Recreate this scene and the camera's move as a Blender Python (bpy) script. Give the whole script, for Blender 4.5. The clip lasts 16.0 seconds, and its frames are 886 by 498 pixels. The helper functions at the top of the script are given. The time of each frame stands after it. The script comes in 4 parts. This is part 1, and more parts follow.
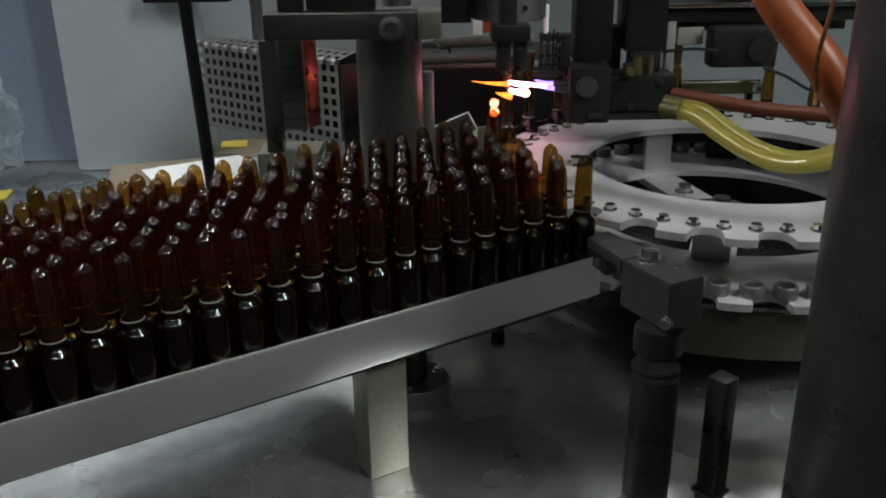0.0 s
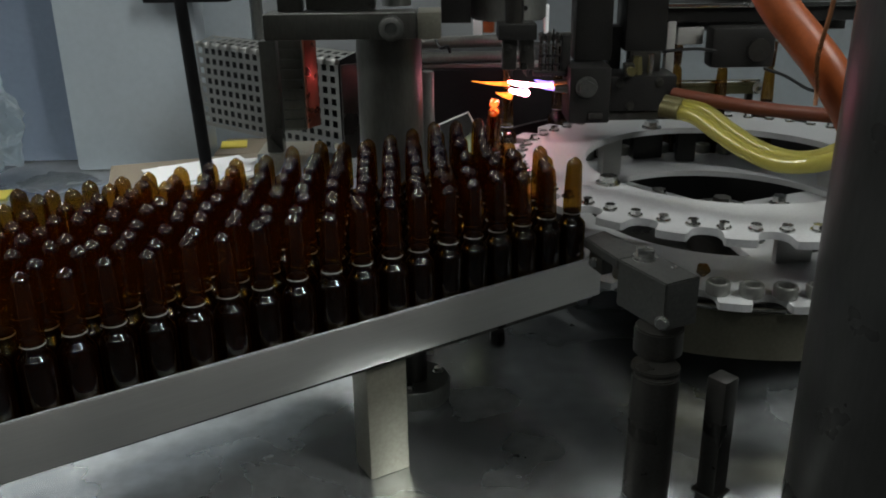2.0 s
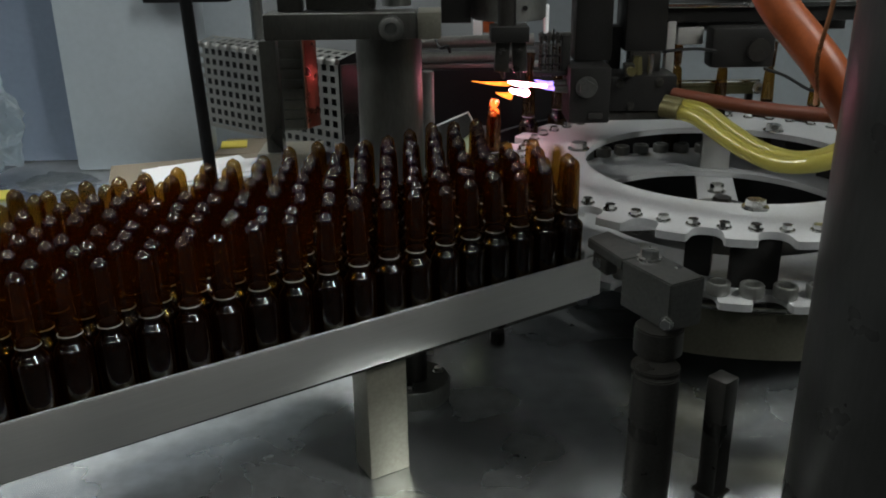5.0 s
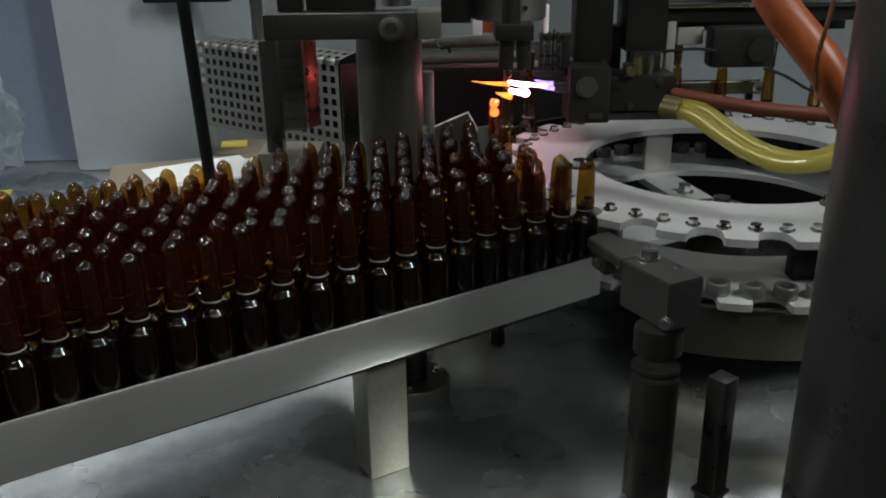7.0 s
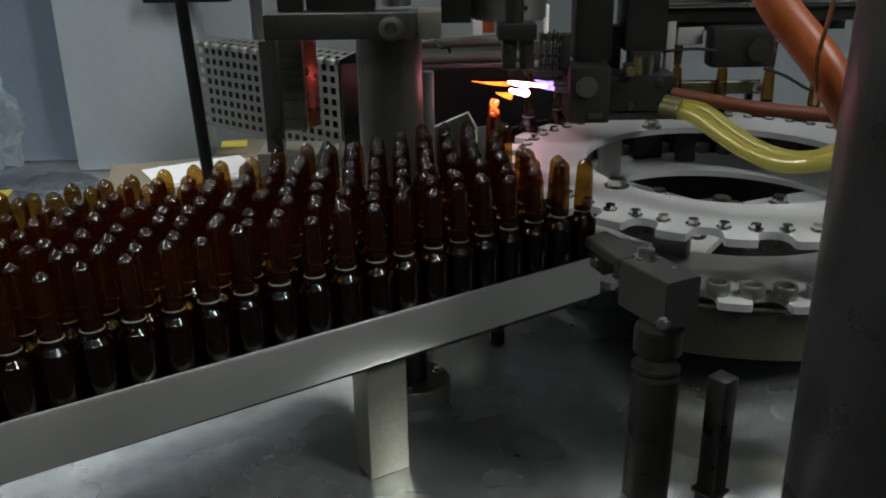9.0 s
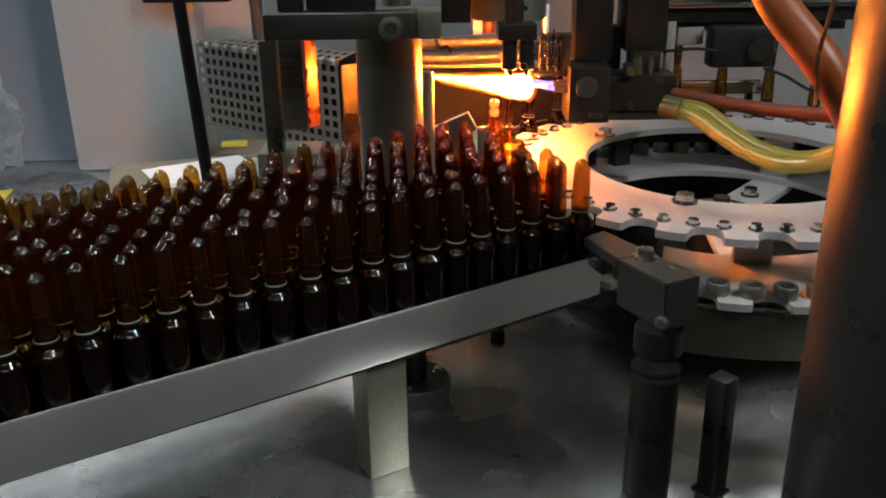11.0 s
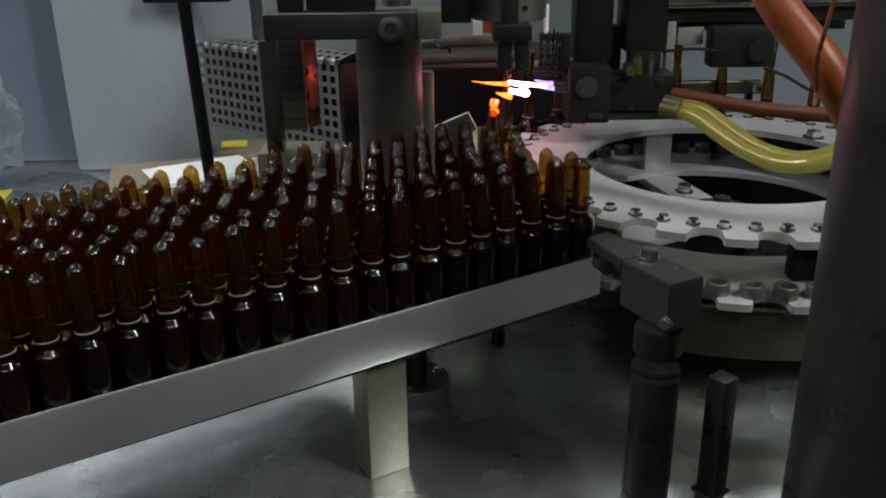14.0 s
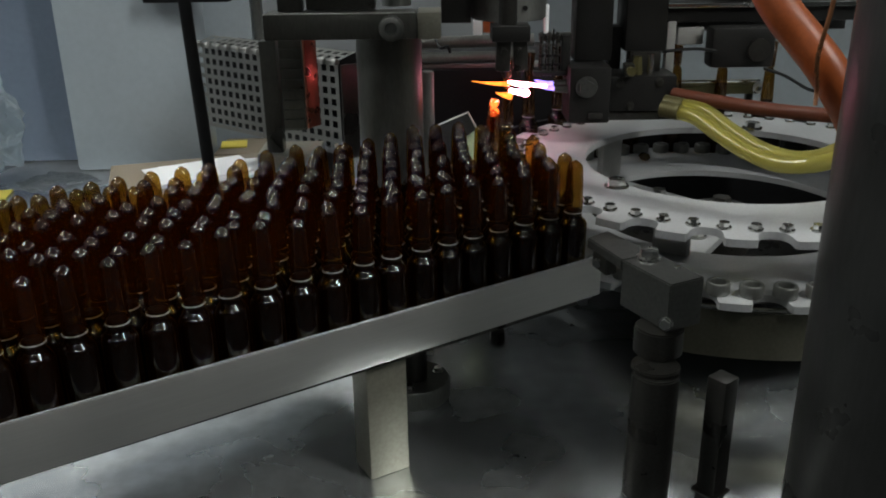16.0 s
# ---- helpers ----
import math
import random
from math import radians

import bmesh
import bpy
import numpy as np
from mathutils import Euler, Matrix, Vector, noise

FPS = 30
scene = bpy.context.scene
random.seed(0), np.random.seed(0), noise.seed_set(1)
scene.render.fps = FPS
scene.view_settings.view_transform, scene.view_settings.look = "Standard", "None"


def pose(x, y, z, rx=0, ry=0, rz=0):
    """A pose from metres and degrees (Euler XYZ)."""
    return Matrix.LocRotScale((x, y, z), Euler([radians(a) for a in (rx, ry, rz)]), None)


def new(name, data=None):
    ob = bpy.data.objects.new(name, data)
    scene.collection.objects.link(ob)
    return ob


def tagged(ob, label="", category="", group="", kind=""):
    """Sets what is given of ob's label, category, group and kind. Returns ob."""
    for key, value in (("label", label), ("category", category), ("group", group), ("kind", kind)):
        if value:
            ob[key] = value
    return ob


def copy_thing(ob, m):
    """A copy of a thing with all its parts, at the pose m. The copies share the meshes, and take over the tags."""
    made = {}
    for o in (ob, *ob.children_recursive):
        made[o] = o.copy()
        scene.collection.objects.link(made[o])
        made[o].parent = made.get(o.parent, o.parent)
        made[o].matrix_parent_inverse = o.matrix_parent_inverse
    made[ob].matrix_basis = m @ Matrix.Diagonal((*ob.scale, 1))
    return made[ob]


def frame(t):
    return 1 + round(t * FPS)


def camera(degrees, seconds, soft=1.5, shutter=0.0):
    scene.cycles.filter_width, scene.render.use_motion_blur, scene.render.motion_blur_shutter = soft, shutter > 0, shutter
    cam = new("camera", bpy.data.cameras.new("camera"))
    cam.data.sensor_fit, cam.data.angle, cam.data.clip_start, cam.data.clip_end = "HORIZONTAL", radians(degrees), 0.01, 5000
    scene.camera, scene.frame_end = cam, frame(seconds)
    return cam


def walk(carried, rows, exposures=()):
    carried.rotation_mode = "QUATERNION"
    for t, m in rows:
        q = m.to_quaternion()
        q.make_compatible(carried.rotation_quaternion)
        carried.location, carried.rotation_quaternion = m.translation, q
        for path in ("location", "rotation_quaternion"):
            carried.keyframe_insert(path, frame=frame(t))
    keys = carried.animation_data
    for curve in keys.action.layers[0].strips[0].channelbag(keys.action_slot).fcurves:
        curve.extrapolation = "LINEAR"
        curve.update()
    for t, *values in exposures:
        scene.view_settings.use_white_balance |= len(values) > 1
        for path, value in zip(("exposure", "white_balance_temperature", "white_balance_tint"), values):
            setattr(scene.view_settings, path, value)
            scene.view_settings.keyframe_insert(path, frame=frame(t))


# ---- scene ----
cam = camera(53.66, 16.0, soft=1.9, shutter=0.5)
EYE = (0.0, 0.0, 0.258)
TILT, LEAN = 21.315, 0.8366
CAM_POSE = Matrix.Translation(EYE) @ pose(0, 0, 0, 90 - TILT, 0, 0) @ pose(0, 0, 0, 0, 0, -LEAN)
walk(cam, [(0.0, CAM_POSE), (16.0, CAM_POSE)])

# ---- light ----
world = bpy.data.worlds.new("room_air")
world.use_nodes = True
world.node_tree.nodes["Background"].inputs[0].default_value = (0.5, 0.56, 0.65, 1)
world.node_tree.nodes["Background"].inputs[1].default_value = 0.02
scene.world = world
scene.view_settings.exposure = 0.0


def ceiling_lamp(x, y, z, sx, sy, power, turn=0):
    data = bpy.data.lights.new("fluorescent", "AREA")
    data.shape, data.size, data.size_y, data.energy = "RECTANGLE", sx, sy, power
    data.color = (0.97, 1.0, 0.95)
    ob = new("fluorescent_lamp", data)
    ob.matrix_world = pose(x, y, z, 0, 0, turn)
    return ob


LAMPS = [(-1.00, 0.60, 1.50, 1.2, 0.16, 15.0, 75), (1.12, -0.40, 1.50, 1.2, 0.16, 21.0, -42), (-0.85, 1.75, 1.50, 1.2, 0.16, 6.0, 20), (0.15, -1.25, 1.50, 1.2, 0.16, 1.5, 0), (0.80, 1.55, 1.50, 1.2, 0.16, 1.5, -25)]
for lamp_row in LAMPS:
    ceiling_lamp(*lamp_row)


# ---- materials ----
def material(name):
    m = bpy.data.materials.new(name)
    m.use_nodes = True
    return m, m.node_tree.nodes, m.node_tree.links, m.node_tree.nodes["Principled BSDF"]


def surface(name, colour, rough=0.5, metal=0.0, var=0.15, scale=60.0, fine=900.0, bump=0.1, stretch=(1, 1, 1), wear=0.12, coat=0.0):
    """Colour that varies at two scales, roughness with smudges, and fine relief."""
    m, n, l, b = material(name)
    tc = n.new("ShaderNodeTexCoord")
    mp = n.new("ShaderNodeMapping")
    mp.inputs["Scale"].default_value = stretch
    l.new(tc.outputs["Object"], mp.inputs[0])
    big, small = n.new("ShaderNodeTexNoise"), n.new("ShaderNodeTexNoise")
    big.inputs["Scale"].default_value, big.inputs["Detail"].default_value = scale, 5
    small.inputs["Scale"].default_value, small.inputs["Detail"].default_value = fine, 3
    l.new(tc.outputs["Object"], big.inputs["Vector"])
    l.new(mp.outputs[0], small.inputs["Vector"])
    mix = n.new("ShaderNodeMath")
    mix.operation = "ADD"
    l.new(big.outputs["Fac"], mix.inputs[0])
    l.new(small.outputs["Fac"], mix.inputs[1])
    ramp = n.new("ShaderNodeMapRange")
    ramp.inputs["From Min"].default_value, ramp.inputs["From Max"].default_value = 0.6, 1.4
    ramp.inputs["To Min"].default_value, ramp.inputs["To Max"].default_value = 1 - var, 1 + var
    l.new(mix.outputs[0], ramp.inputs["Value"])
    hue = n.new("ShaderNodeHueSaturation")
    hue.inputs["Color"].default_value = (*colour, 1)
    l.new(ramp.outputs[0], hue.inputs["Value"])
    l.new(hue.outputs[0], b.inputs["Base Color"])
    rr = n.new("ShaderNodeMapRange")
    rr.inputs["From Min"].default_value, rr.inputs["From Max"].default_value = 0.3, 0.7
    rr.inputs["To Min"].default_value, rr.inputs["To Max"].default_value = max(0.03, rough - wear), min(1, rough + wear)
    l.new(big.outputs["Fac"], rr.inputs["Value"])
    l.new(rr.outputs[0], b.inputs["Roughness"])
    b.inputs["Metallic"].default_value = metal
    b.inputs["Coat Weight"].default_value = coat
    bp = n.new("ShaderNodeBump")
    bp.inputs["Strength"].default_value, bp.inputs["Distance"].default_value = bump, 0.0004
    l.new(small.outputs["Fac"], bp.inputs["Height"])
    l.new(bp.outputs[0], b.inputs["Normal"])
    return m


def tinted_glass(name, tint, rough=0.04, base=0.04, edge=0.7, cloud=0.0, haze=None):
    """Thin-walled coloured glass: light passes tinted, the surface reflects by angle; cloud is a share that scatters."""
    m, n, l, b = material(name)
    n.remove(b)
    clear, gloss, mx = n.new("ShaderNodeBsdfTransparent"), n.new("ShaderNodeBsdfGlossy"), n.new("ShaderNodeMixShader")
    lw, pw, sc = n.new("ShaderNodeLayerWeight"), n.new("ShaderNodeMath"), n.new("ShaderNodeMath")
    lw.inputs["Blend"].default_value = 0.5
    pw.operation, sc.operation = "POWER", "MULTIPLY_ADD"
    pw.inputs[1].default_value, sc.inputs[1].default_value, sc.inputs[2].default_value = 4.0, edge, base
    l.new(lw.outputs["Facing"], pw.inputs[0])
    l.new(pw.outputs[0], sc.inputs[0])
    info, var = n.new("ShaderNodeObjectInfo"), n.new("ShaderNodeMapRange")
    var.inputs["To Min"].default_value, var.inputs["To Max"].default_value = 0.82, 1.12
    hue = n.new("ShaderNodeHueSaturation")
    hue.inputs["Color"].default_value = (*tint, 1)
    l.new(info.outputs["Random"], var.inputs["Value"])
    l.new(var.outputs[0], hue.inputs["Value"])
    l.new(hue.outputs[0], clear.inputs[0])
    gloss.inputs["Roughness"].default_value = rough
    through_part = clear
    if cloud:
        milk, mm = n.new("ShaderNodeBsdfTranslucent"), n.new("ShaderNodeMixShader")
        milk.inputs[0].default_value = (*(haze or tint), 1)
        mm.inputs[0].default_value = cloud
        l.new(clear.outputs[0], mm.inputs[1])
        l.new(milk.outputs[0], mm.inputs[2])
        through_part = mm
    l.new(sc.outputs[0], mx.inputs[0])
    l.new(through_part.outputs[0], mx.inputs[1])
    l.new(gloss.outputs[0], mx.inputs[2])
    l.new(mx.outputs[0], n["Material Output"].inputs[0])
    return m


def glow(name, colour, strength, clear=(0, 0, 0)):
    """A flame: it adds light to what lies behind it."""
    m, n, l, b = material(name)
    n.remove(b)
    em, tr, add = n.new("ShaderNodeEmission"), n.new("ShaderNodeBsdfTransparent"), n.new("ShaderNodeAddShader")
    tc, noi, mr = n.new("ShaderNodeTexCoord"), n.new("ShaderNodeTexNoise"), n.new("ShaderNodeMapRange")
    noi.inputs["Scale"].default_value = 160
    l.new(tc.outputs["Object"], noi.inputs["Vector"])
    mr.inputs["From Min"].default_value, mr.inputs["From Max"].default_value = 0.3, 0.7
    mr.inputs["To Min"].default_value, mr.inputs["To Max"].default_value = strength * 0.5, strength * 1.5
    l.new(noi.outputs["Fac"], mr.inputs["Value"])
    l.new(mr.outputs[0], em.inputs["Strength"])
    em.inputs[0].default_value = (*colour, 1)
    tr.inputs[0].default_value = (*clear, 1)
    l.new(em.outputs[0], add.inputs[0])
    l.new(tr.outputs[0], add.inputs[1])
    l.new(add.outputs[0], n["Material Output"].inputs[0])
    return m


MID_STEEL = surface("grey_machine_steel", (0.21, 0.214, 0.202), 0.40, 0.8, 0.18, 35, 600, 0.15, (1, 1, 0.3))
CLAMP_STEEL = surface("dark_clamp_steel", (0.135, 0.135, 0.122), 0.38, 0.8, 0.2, 35, 600, 0.15, (1, 1, 0.3))
# Darker than MID_STEEL: the shadow over the pusher is put into this colour.
PUSHER_STEEL = surface("worn_shaded_steel", (0.10, 0.102, 0.097), 0.38, 0.7, 0.25, 40, 600, 0.2)
POST_STEEL = surface("dull_warm_steel", (0.34, 0.33, 0.27), 0.40, 0.7, 0.18, 30, 500, 0.12)
# Pale, mostly diffuse colour that paints the highlight along metal edges.
EDGE_GLINT = surface("bright_edge_glint", (0.58, 0.58, 0.56), 0.45, 0.3, 0.2, 60, 500, 0.1)
GUARD_STEEL = surface("perforated_sheet_steel", (0.40, 0.40, 0.385), 0.45, 0.7, 0.18, 35, 600, 0.15)
STEEL = surface("brushed_steel", (0.42, 0.42, 0.405), 0.42, 0.75, 0.10, 25, 500, 0.12, (0.15, 1, 4))
TABLE_STEEL = surface("worn_table_steel", (0.47, 0.49, 0.50), 0.27, 0.85, 0.26, 11, 90, 0.015, (1, 1, 1), 0.06)
RAIL_STEEL = surface("brushed_rail_steel", (0.75, 0.75, 0.725), 0.42, 0.90, 0.08, 14, 1600, 0.10, (0.02, 0.02, 1.6), 0.07)
DARK_STEEL = surface("dark_oiled_steel", (0.062, 0.060, 0.055), 0.34, 0.75, 0.25, 40, 700, 0.2)
POLISHED = surface("polished_steel", (0.62, 0.62, 0.60), 0.20, 1.0, 0.08, 40, 700, 0.05)
WHITE_METAL = surface("matt_white_plate", (0.46, 0.47, 0.48), 0.45, 0.35, 0.10, 30, 600, 0.08)
SKIRT_STEEL = surface("dull_brown_steel", (0.13, 0.125, 0.095), 0.42, 0.75, 0.2, 40, 600, 0.15)
COLUMN = surface("column_dark_steel", (0.060, 0.061, 0.059), 0.36, 0.6, 0.2, 30, 500, 0.1, (1, 1, 0.2))
BLACK = surface("black_rubber", (0.012, 0.012, 0.013), 0.5, 0.0, 0.3, 60, 900, 0.2)
BLACK.node_tree.nodes["Principled BSDF"].inputs["Specular IOR Level"].default_value = 0.15
BLACKENED = surface("burner_black_metal", (0.012, 0.0115, 0.011), 0.50, 0.0, 0.35, 70, 900, 0.25)
BLACKENED.node_tree.nodes["Principled BSDF"].inputs["Specular IOR Level"].default_value = 0.25
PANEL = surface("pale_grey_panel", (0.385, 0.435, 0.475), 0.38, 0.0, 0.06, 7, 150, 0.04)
# Darkened copy of PANEL; its colour dims the backdrop and its table reflection.
PANEL_GREY = surface("darkened_enclosure_panel", (0.165, 0.185, 0.20), 0.42, 0.0, 0.08, 7, 150, 0.04)
PANEL_BLUE = surface("blue_grey_panel", (0.18, 0.22, 0.29), 0.4, 0.0, 0.08, 7, 150, 0.04)
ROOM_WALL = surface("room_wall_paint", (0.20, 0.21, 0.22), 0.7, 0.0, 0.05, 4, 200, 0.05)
# Darkened copy of ROOM_WALL, so unseen walls reflect only dimly in the glass.
DARK_WALL = surface("darkened_room_wall", (0.032, 0.034, 0.036), 0.8, 0.0, 0.1, 4, 200, 0.05)
FLOOR_MAT = surface("grey_floor_coating", (0.032, 0.035, 0.037), 0.5, 0.0, 0.1, 5, 200, 0.05)
CARD = surface("cardboard", (0.235, 0.195, 0.145), 0.8, 0.0, 0.15, 30, 600, 0.2)
PAPER = surface("white_paper", (0.88, 0.89, 0.90), 0.8, 0.0, 0.04, 30, 600, 0.1)
YELLOW = surface("yellow_paper", (0.75, 0.62, 0.10), 0.7, 0.0, 0.06, 30, 600, 0.1)
ORANGE = surface("orange_silicone_hose", (0.28, 0.062, 0.012), 0.46, 0.0, 0.22, 30, 500, 0.15)
RED_TUBE = surface("red_brown_rubber_tube", (0.11, 0.023, 0.007), 0.60, 0.0, 0.2, 60, 600, 0.15)
HOSE_YELLOW = tinted_glass("yellow_vinyl_hose", (0.90, 0.87, 0.56), 0.20, 0.05, 0.34, 0.42, (0.92, 0.88, 0.46))
HOSE_CORE = surface("hose_bore", (0.46, 0.43, 0.19), 0.4, 0.0, 0.25, 60, 500, 0.1)
PALE_TAB = surface("pale_green_patch", (0.62, 0.72, 0.45), 0.5, 0.0, 0.08, 60, 500, 0.05)
COPPER = surface("copper_pipe", (0.45, 0.20, 0.10), 0.3, 0.9, 0.15, 60, 600, 0.1)
# Polished metal; the red of the reflected flame is put into its colour.
RED_SLOT = surface("flame_tinted_strip", (0.36, 0.13, 0.085), 0.32, 1.0, 0.08, 60, 600, 0.1)
OLIVE = surface("olive_anodised_metal", (0.17, 0.16, 0.075), 0.42, 0.4, 0.2, 60, 600, 0.1)
BRASS = surface("aged_brass", (0.13, 0.115, 0.05), 0.45, 0.5, 0.2, 60, 600, 0.1)
RING_WHITE = surface("white_break_ring", (0.33, 0.31, 0.27), 0.5, 0.0, 0.05, 200, 900, 0.05)
# The red scatter share is added to imitate light glowing through packed glass.
AMBER = tinted_glass("amber_glass", (0.53, 0.385, 0.13), 0.032, 0.078, 0.04, 0.040, (0.52, 0.16, 0.03))
LIQUID = surface("dark_liquid", (0.010, 0.0035, 0.0012), 0.35, 0.0, 0.2, 200, 900, 0.0)
LIQUID.node_tree.nodes["Principled BSDF"].inputs["Specular IOR Level"].default_value = 0.05
FILM = tinted_glass("clear_plastic_film", (0.80, 0.84, 0.88), 0.30, 0.08, 0.35, 0.80, (0.68, 0.74, 0.78))
FILM_FLAT = tinted_glass("flat_plastic_film", (0.78, 0.81, 0.84), 0.38, 0.04, 0.25, 0.55, (0.56, 0.59, 0.60))
FLAME_TONGUE = glow("yellow_tongue_flame", (1.0, 0.34, 0.05), 16.0, (0.5, 0.5, 0.5))
FLAME_MID = glow("amber_flame_mantle", (1.0, 0.30, 0.02), 1.6, (0.85, 0.85, 0.85))
# Faint outer shells that imitate the lens bloom around the flames.
FLAME_HALO = glow("red_bloom_shell", (1.0, 0.16, 0.01), 0.34, (0.96, 0.96, 0.96))
PILOT_ORANGE = glow("pilot_orange_flame", (1.0, 0.26, 0.03), 1.5, (0.85, 0.85, 0.85))
FLAME_FLASH = glow("white_hot_flash", (1.0, 0.20, 0.022), 1500.0, (0.5, 0.5, 0.5))
FLAME_YELLOW = glow("yellow_flame", (1.0, 0.19, 0.022), 420.0, (0.5, 0.5, 0.5))
FLAME_WHITE = glow("white_flame", (1.0, 0.28, 0.38), 24.0, (0.3, 0.3, 0.3))
FLAME_BLUE = glow("blue_flame", (0.34, 0.22, 1.0), 1.7, (0.8, 0.8, 0.8))
HOT_GLASS = glow("red_hot_glass", (1.0, 0.22, 0.11), 5.0, (0, 0, 0))
LAMP_FACE = glow("lamp_diffuser", (0.96, 1.0, 0.97), 8.0, (0, 0, 0))

# ---- building helpers ----
ORIGIN = {}


def part(name, bm, mat, parent=None, label="", smooth=True):
    """Links a bmesh, given in the place's coordinates, as one mesh object under its thing."""
    o = ORIGIN.get(parent, Vector((0, 0, 0)))
    bmesh.ops.translate(bm, verts=bm.verts, vec=-o)
    me = bpy.data.meshes.new(name)
    bm.to_mesh(me)
    bm.free()
    me.materials.append(mat)
    if smooth:
        me.shade_smooth()
        me.set_sharp_from_angle(angle=radians(38))
    ob = new(name, me)
    ob.parent = parent
    ORIGIN[ob] = o
    if label:
        ob["label"] = label
    return ob


def share(name, me, m, parent, label=""):
    """One more object on an existing mesh, at the pose m in its parent's space."""
    ob = new(name, me)
    ob.parent = parent
    ob.matrix_basis = m
    if label:
        ob["label"] = label
    return ob


def thing(name, at, label, category, group="", kind=""):
    ob = new(name)
    ob.empty_display_size = 0.01
    ob.location = at
    ORIGIN[ob] = Vector(at)
    return tagged(ob, label, category, group, kind)


def single(name, bm, mat, label, category="", kind="", group=""):
    return tagged(part(name, bm, mat), label, category, group, kind)


def box(x0, x1, y0, y1, z0, z1, bev=0.0008, bm=None, turn=0.0, seg=2):
    bm = bm or bmesh.new()
    c = Vector(((x0 + x1) / 2, (y0 + y1) / 2, (z0 + z1) / 2))
    m = Matrix.Translation(c) @ Matrix.Rotation(radians(turn), 4, "Z") @ Matrix.Diagonal((x1 - x0, y1 - y0, z1 - z0, 1))
    made = bmesh.ops.create_cube(bm, size=1, matrix=m)["verts"]
    if bev:
        edges = list({e for v in made for e in v.link_edges})
        bmesh.ops.bevel(bm, geom=edges, offset=bev, segments=seg, affect="EDGES", profile=0.6)
    return bm


def rod(p0, p1, r0, r1=None, seg=24, bev=0.0, bm=None):
    bm = bm or bmesh.new()
    p0, p1 = Vector(p0), Vector(p1)
    d = p1 - p0
    m = Matrix.Translation((p0 + p1) / 2) @ d.to_track_quat("Z", "Y").to_matrix().to_4x4()
    made = bmesh.ops.create_cone(bm, cap_ends=True, segments=seg, radius1=r0, radius2=r0 if r1 is None else r1, depth=d.length, matrix=m)["verts"]
    if bev:
        caps = {f for v in made for f in v.link_faces if len(f.verts) > 4}
        bmesh.ops.bevel(bm, geom=list({e for f in caps for e in f.edges}), offset=bev, segments=2, affect="EDGES")
    return bm


def lathe(profile, at=(0, 0, 0), seg=20, bm=None, turn=None):
    """Profile of (radius, height) turned about z."""
    bm = bm or bmesh.new()
    m = Matrix.Translation(at) @ (turn or Matrix())
    rings = []
    for r, z in profile:
        if r < 1e-6:
            rings.append([bm.verts.new(m @ Vector((0, 0, z)))])
        else:
            rings.append([bm.verts.new(m @ Vector((r * math.cos(2 * math.pi * k / seg), r * math.sin(2 * math.pi * k / seg), z))) for k in range(seg)])
    for a, b in zip(rings, rings[1:]):
        for k in range(seg):
            j = (k + 1) % seg
            if len(a) == 1 and len(b) > 1:
                bm.faces.new((a[0], b[j], b[k]))
            elif len(b) == 1 and len(a) > 1:
                bm.faces.new((a[k], a[j], b[0]))
            elif len(a) > 1:
                bm.faces.new((a[k], a[j], b[j], b[k]))
    bmesh.ops.recalc_face_normals(bm, faces=bm.faces)
    return bm


def tube(points, r, seg=14, steps=8, bm=None):
    """A round hose along a smooth line through the points."""
    bm = bm or bmesh.new()
    pts = [Vector(p) for p in points]
    line = []
    for i in range(len(pts) - 1):
        a, b, c, d = pts[max(i - 1, 0)], pts[i], pts[i + 1], pts[min(i + 2, len(pts) - 1)]
        for k in range(steps):
            t = k / steps
            line.append(0.5 * (2 * b + (c - a) * t + (2 * a - 5 * b + 4 * c - d) * t * t + (3 * b - a - 3 * c + d) * t ** 3))
    line.append(pts[-1])
    rings, side = [], None
    for i, p in enumerate(line):
        d = (line[min(i + 1, len(line) - 1)] - line[max(i - 1, 0)]).normalized()
        side = (d.orthogonal() if side is None else side - d * side.dot(d)).normalized()
        up = d.cross(side)
        rings.append([bm.verts.new(p + r * (math.cos(2 * math.pi * k / seg) * side + math.sin(2 * math.pi * k / seg) * up)) for k in range(seg)])
    for a, b in zip(rings, rings[1:]):
        for k in range(seg):
            bm.faces.new((a[k], a[(k + 1) % seg], b[(k + 1) % seg], b[k]))
    bm.faces.new(rings[0][::-1])
    bm.faces.new(rings[-1])
    bmesh.ops.recalc_face_normals(bm, faces=bm.faces)
    return bm


def hex_bolt(at, r, h, washer=True, axis=None):
    bm = bmesh.new()
    turn = axis.to_track_quat("Z", "Y").to_matrix().to_4x4() if axis else Matrix()
    m = Matrix.Translation(at) @ turn
    bmesh.ops.create_cone(bm, cap_ends=True, segments=6, radius1=r, radius2=r * 0.96, depth=h, matrix=m @ Matrix.Translation((0, 0, h / 2 + 0.0008)))
    if washer:
        bmesh.ops.create_cone(bm, cap_ends=True, segments=16, radius1=r * 1.35, radius2=r * 1.3, depth=0.0009, matrix=m @ Matrix.Translation((0, 0, 0.00045)))
    return bm


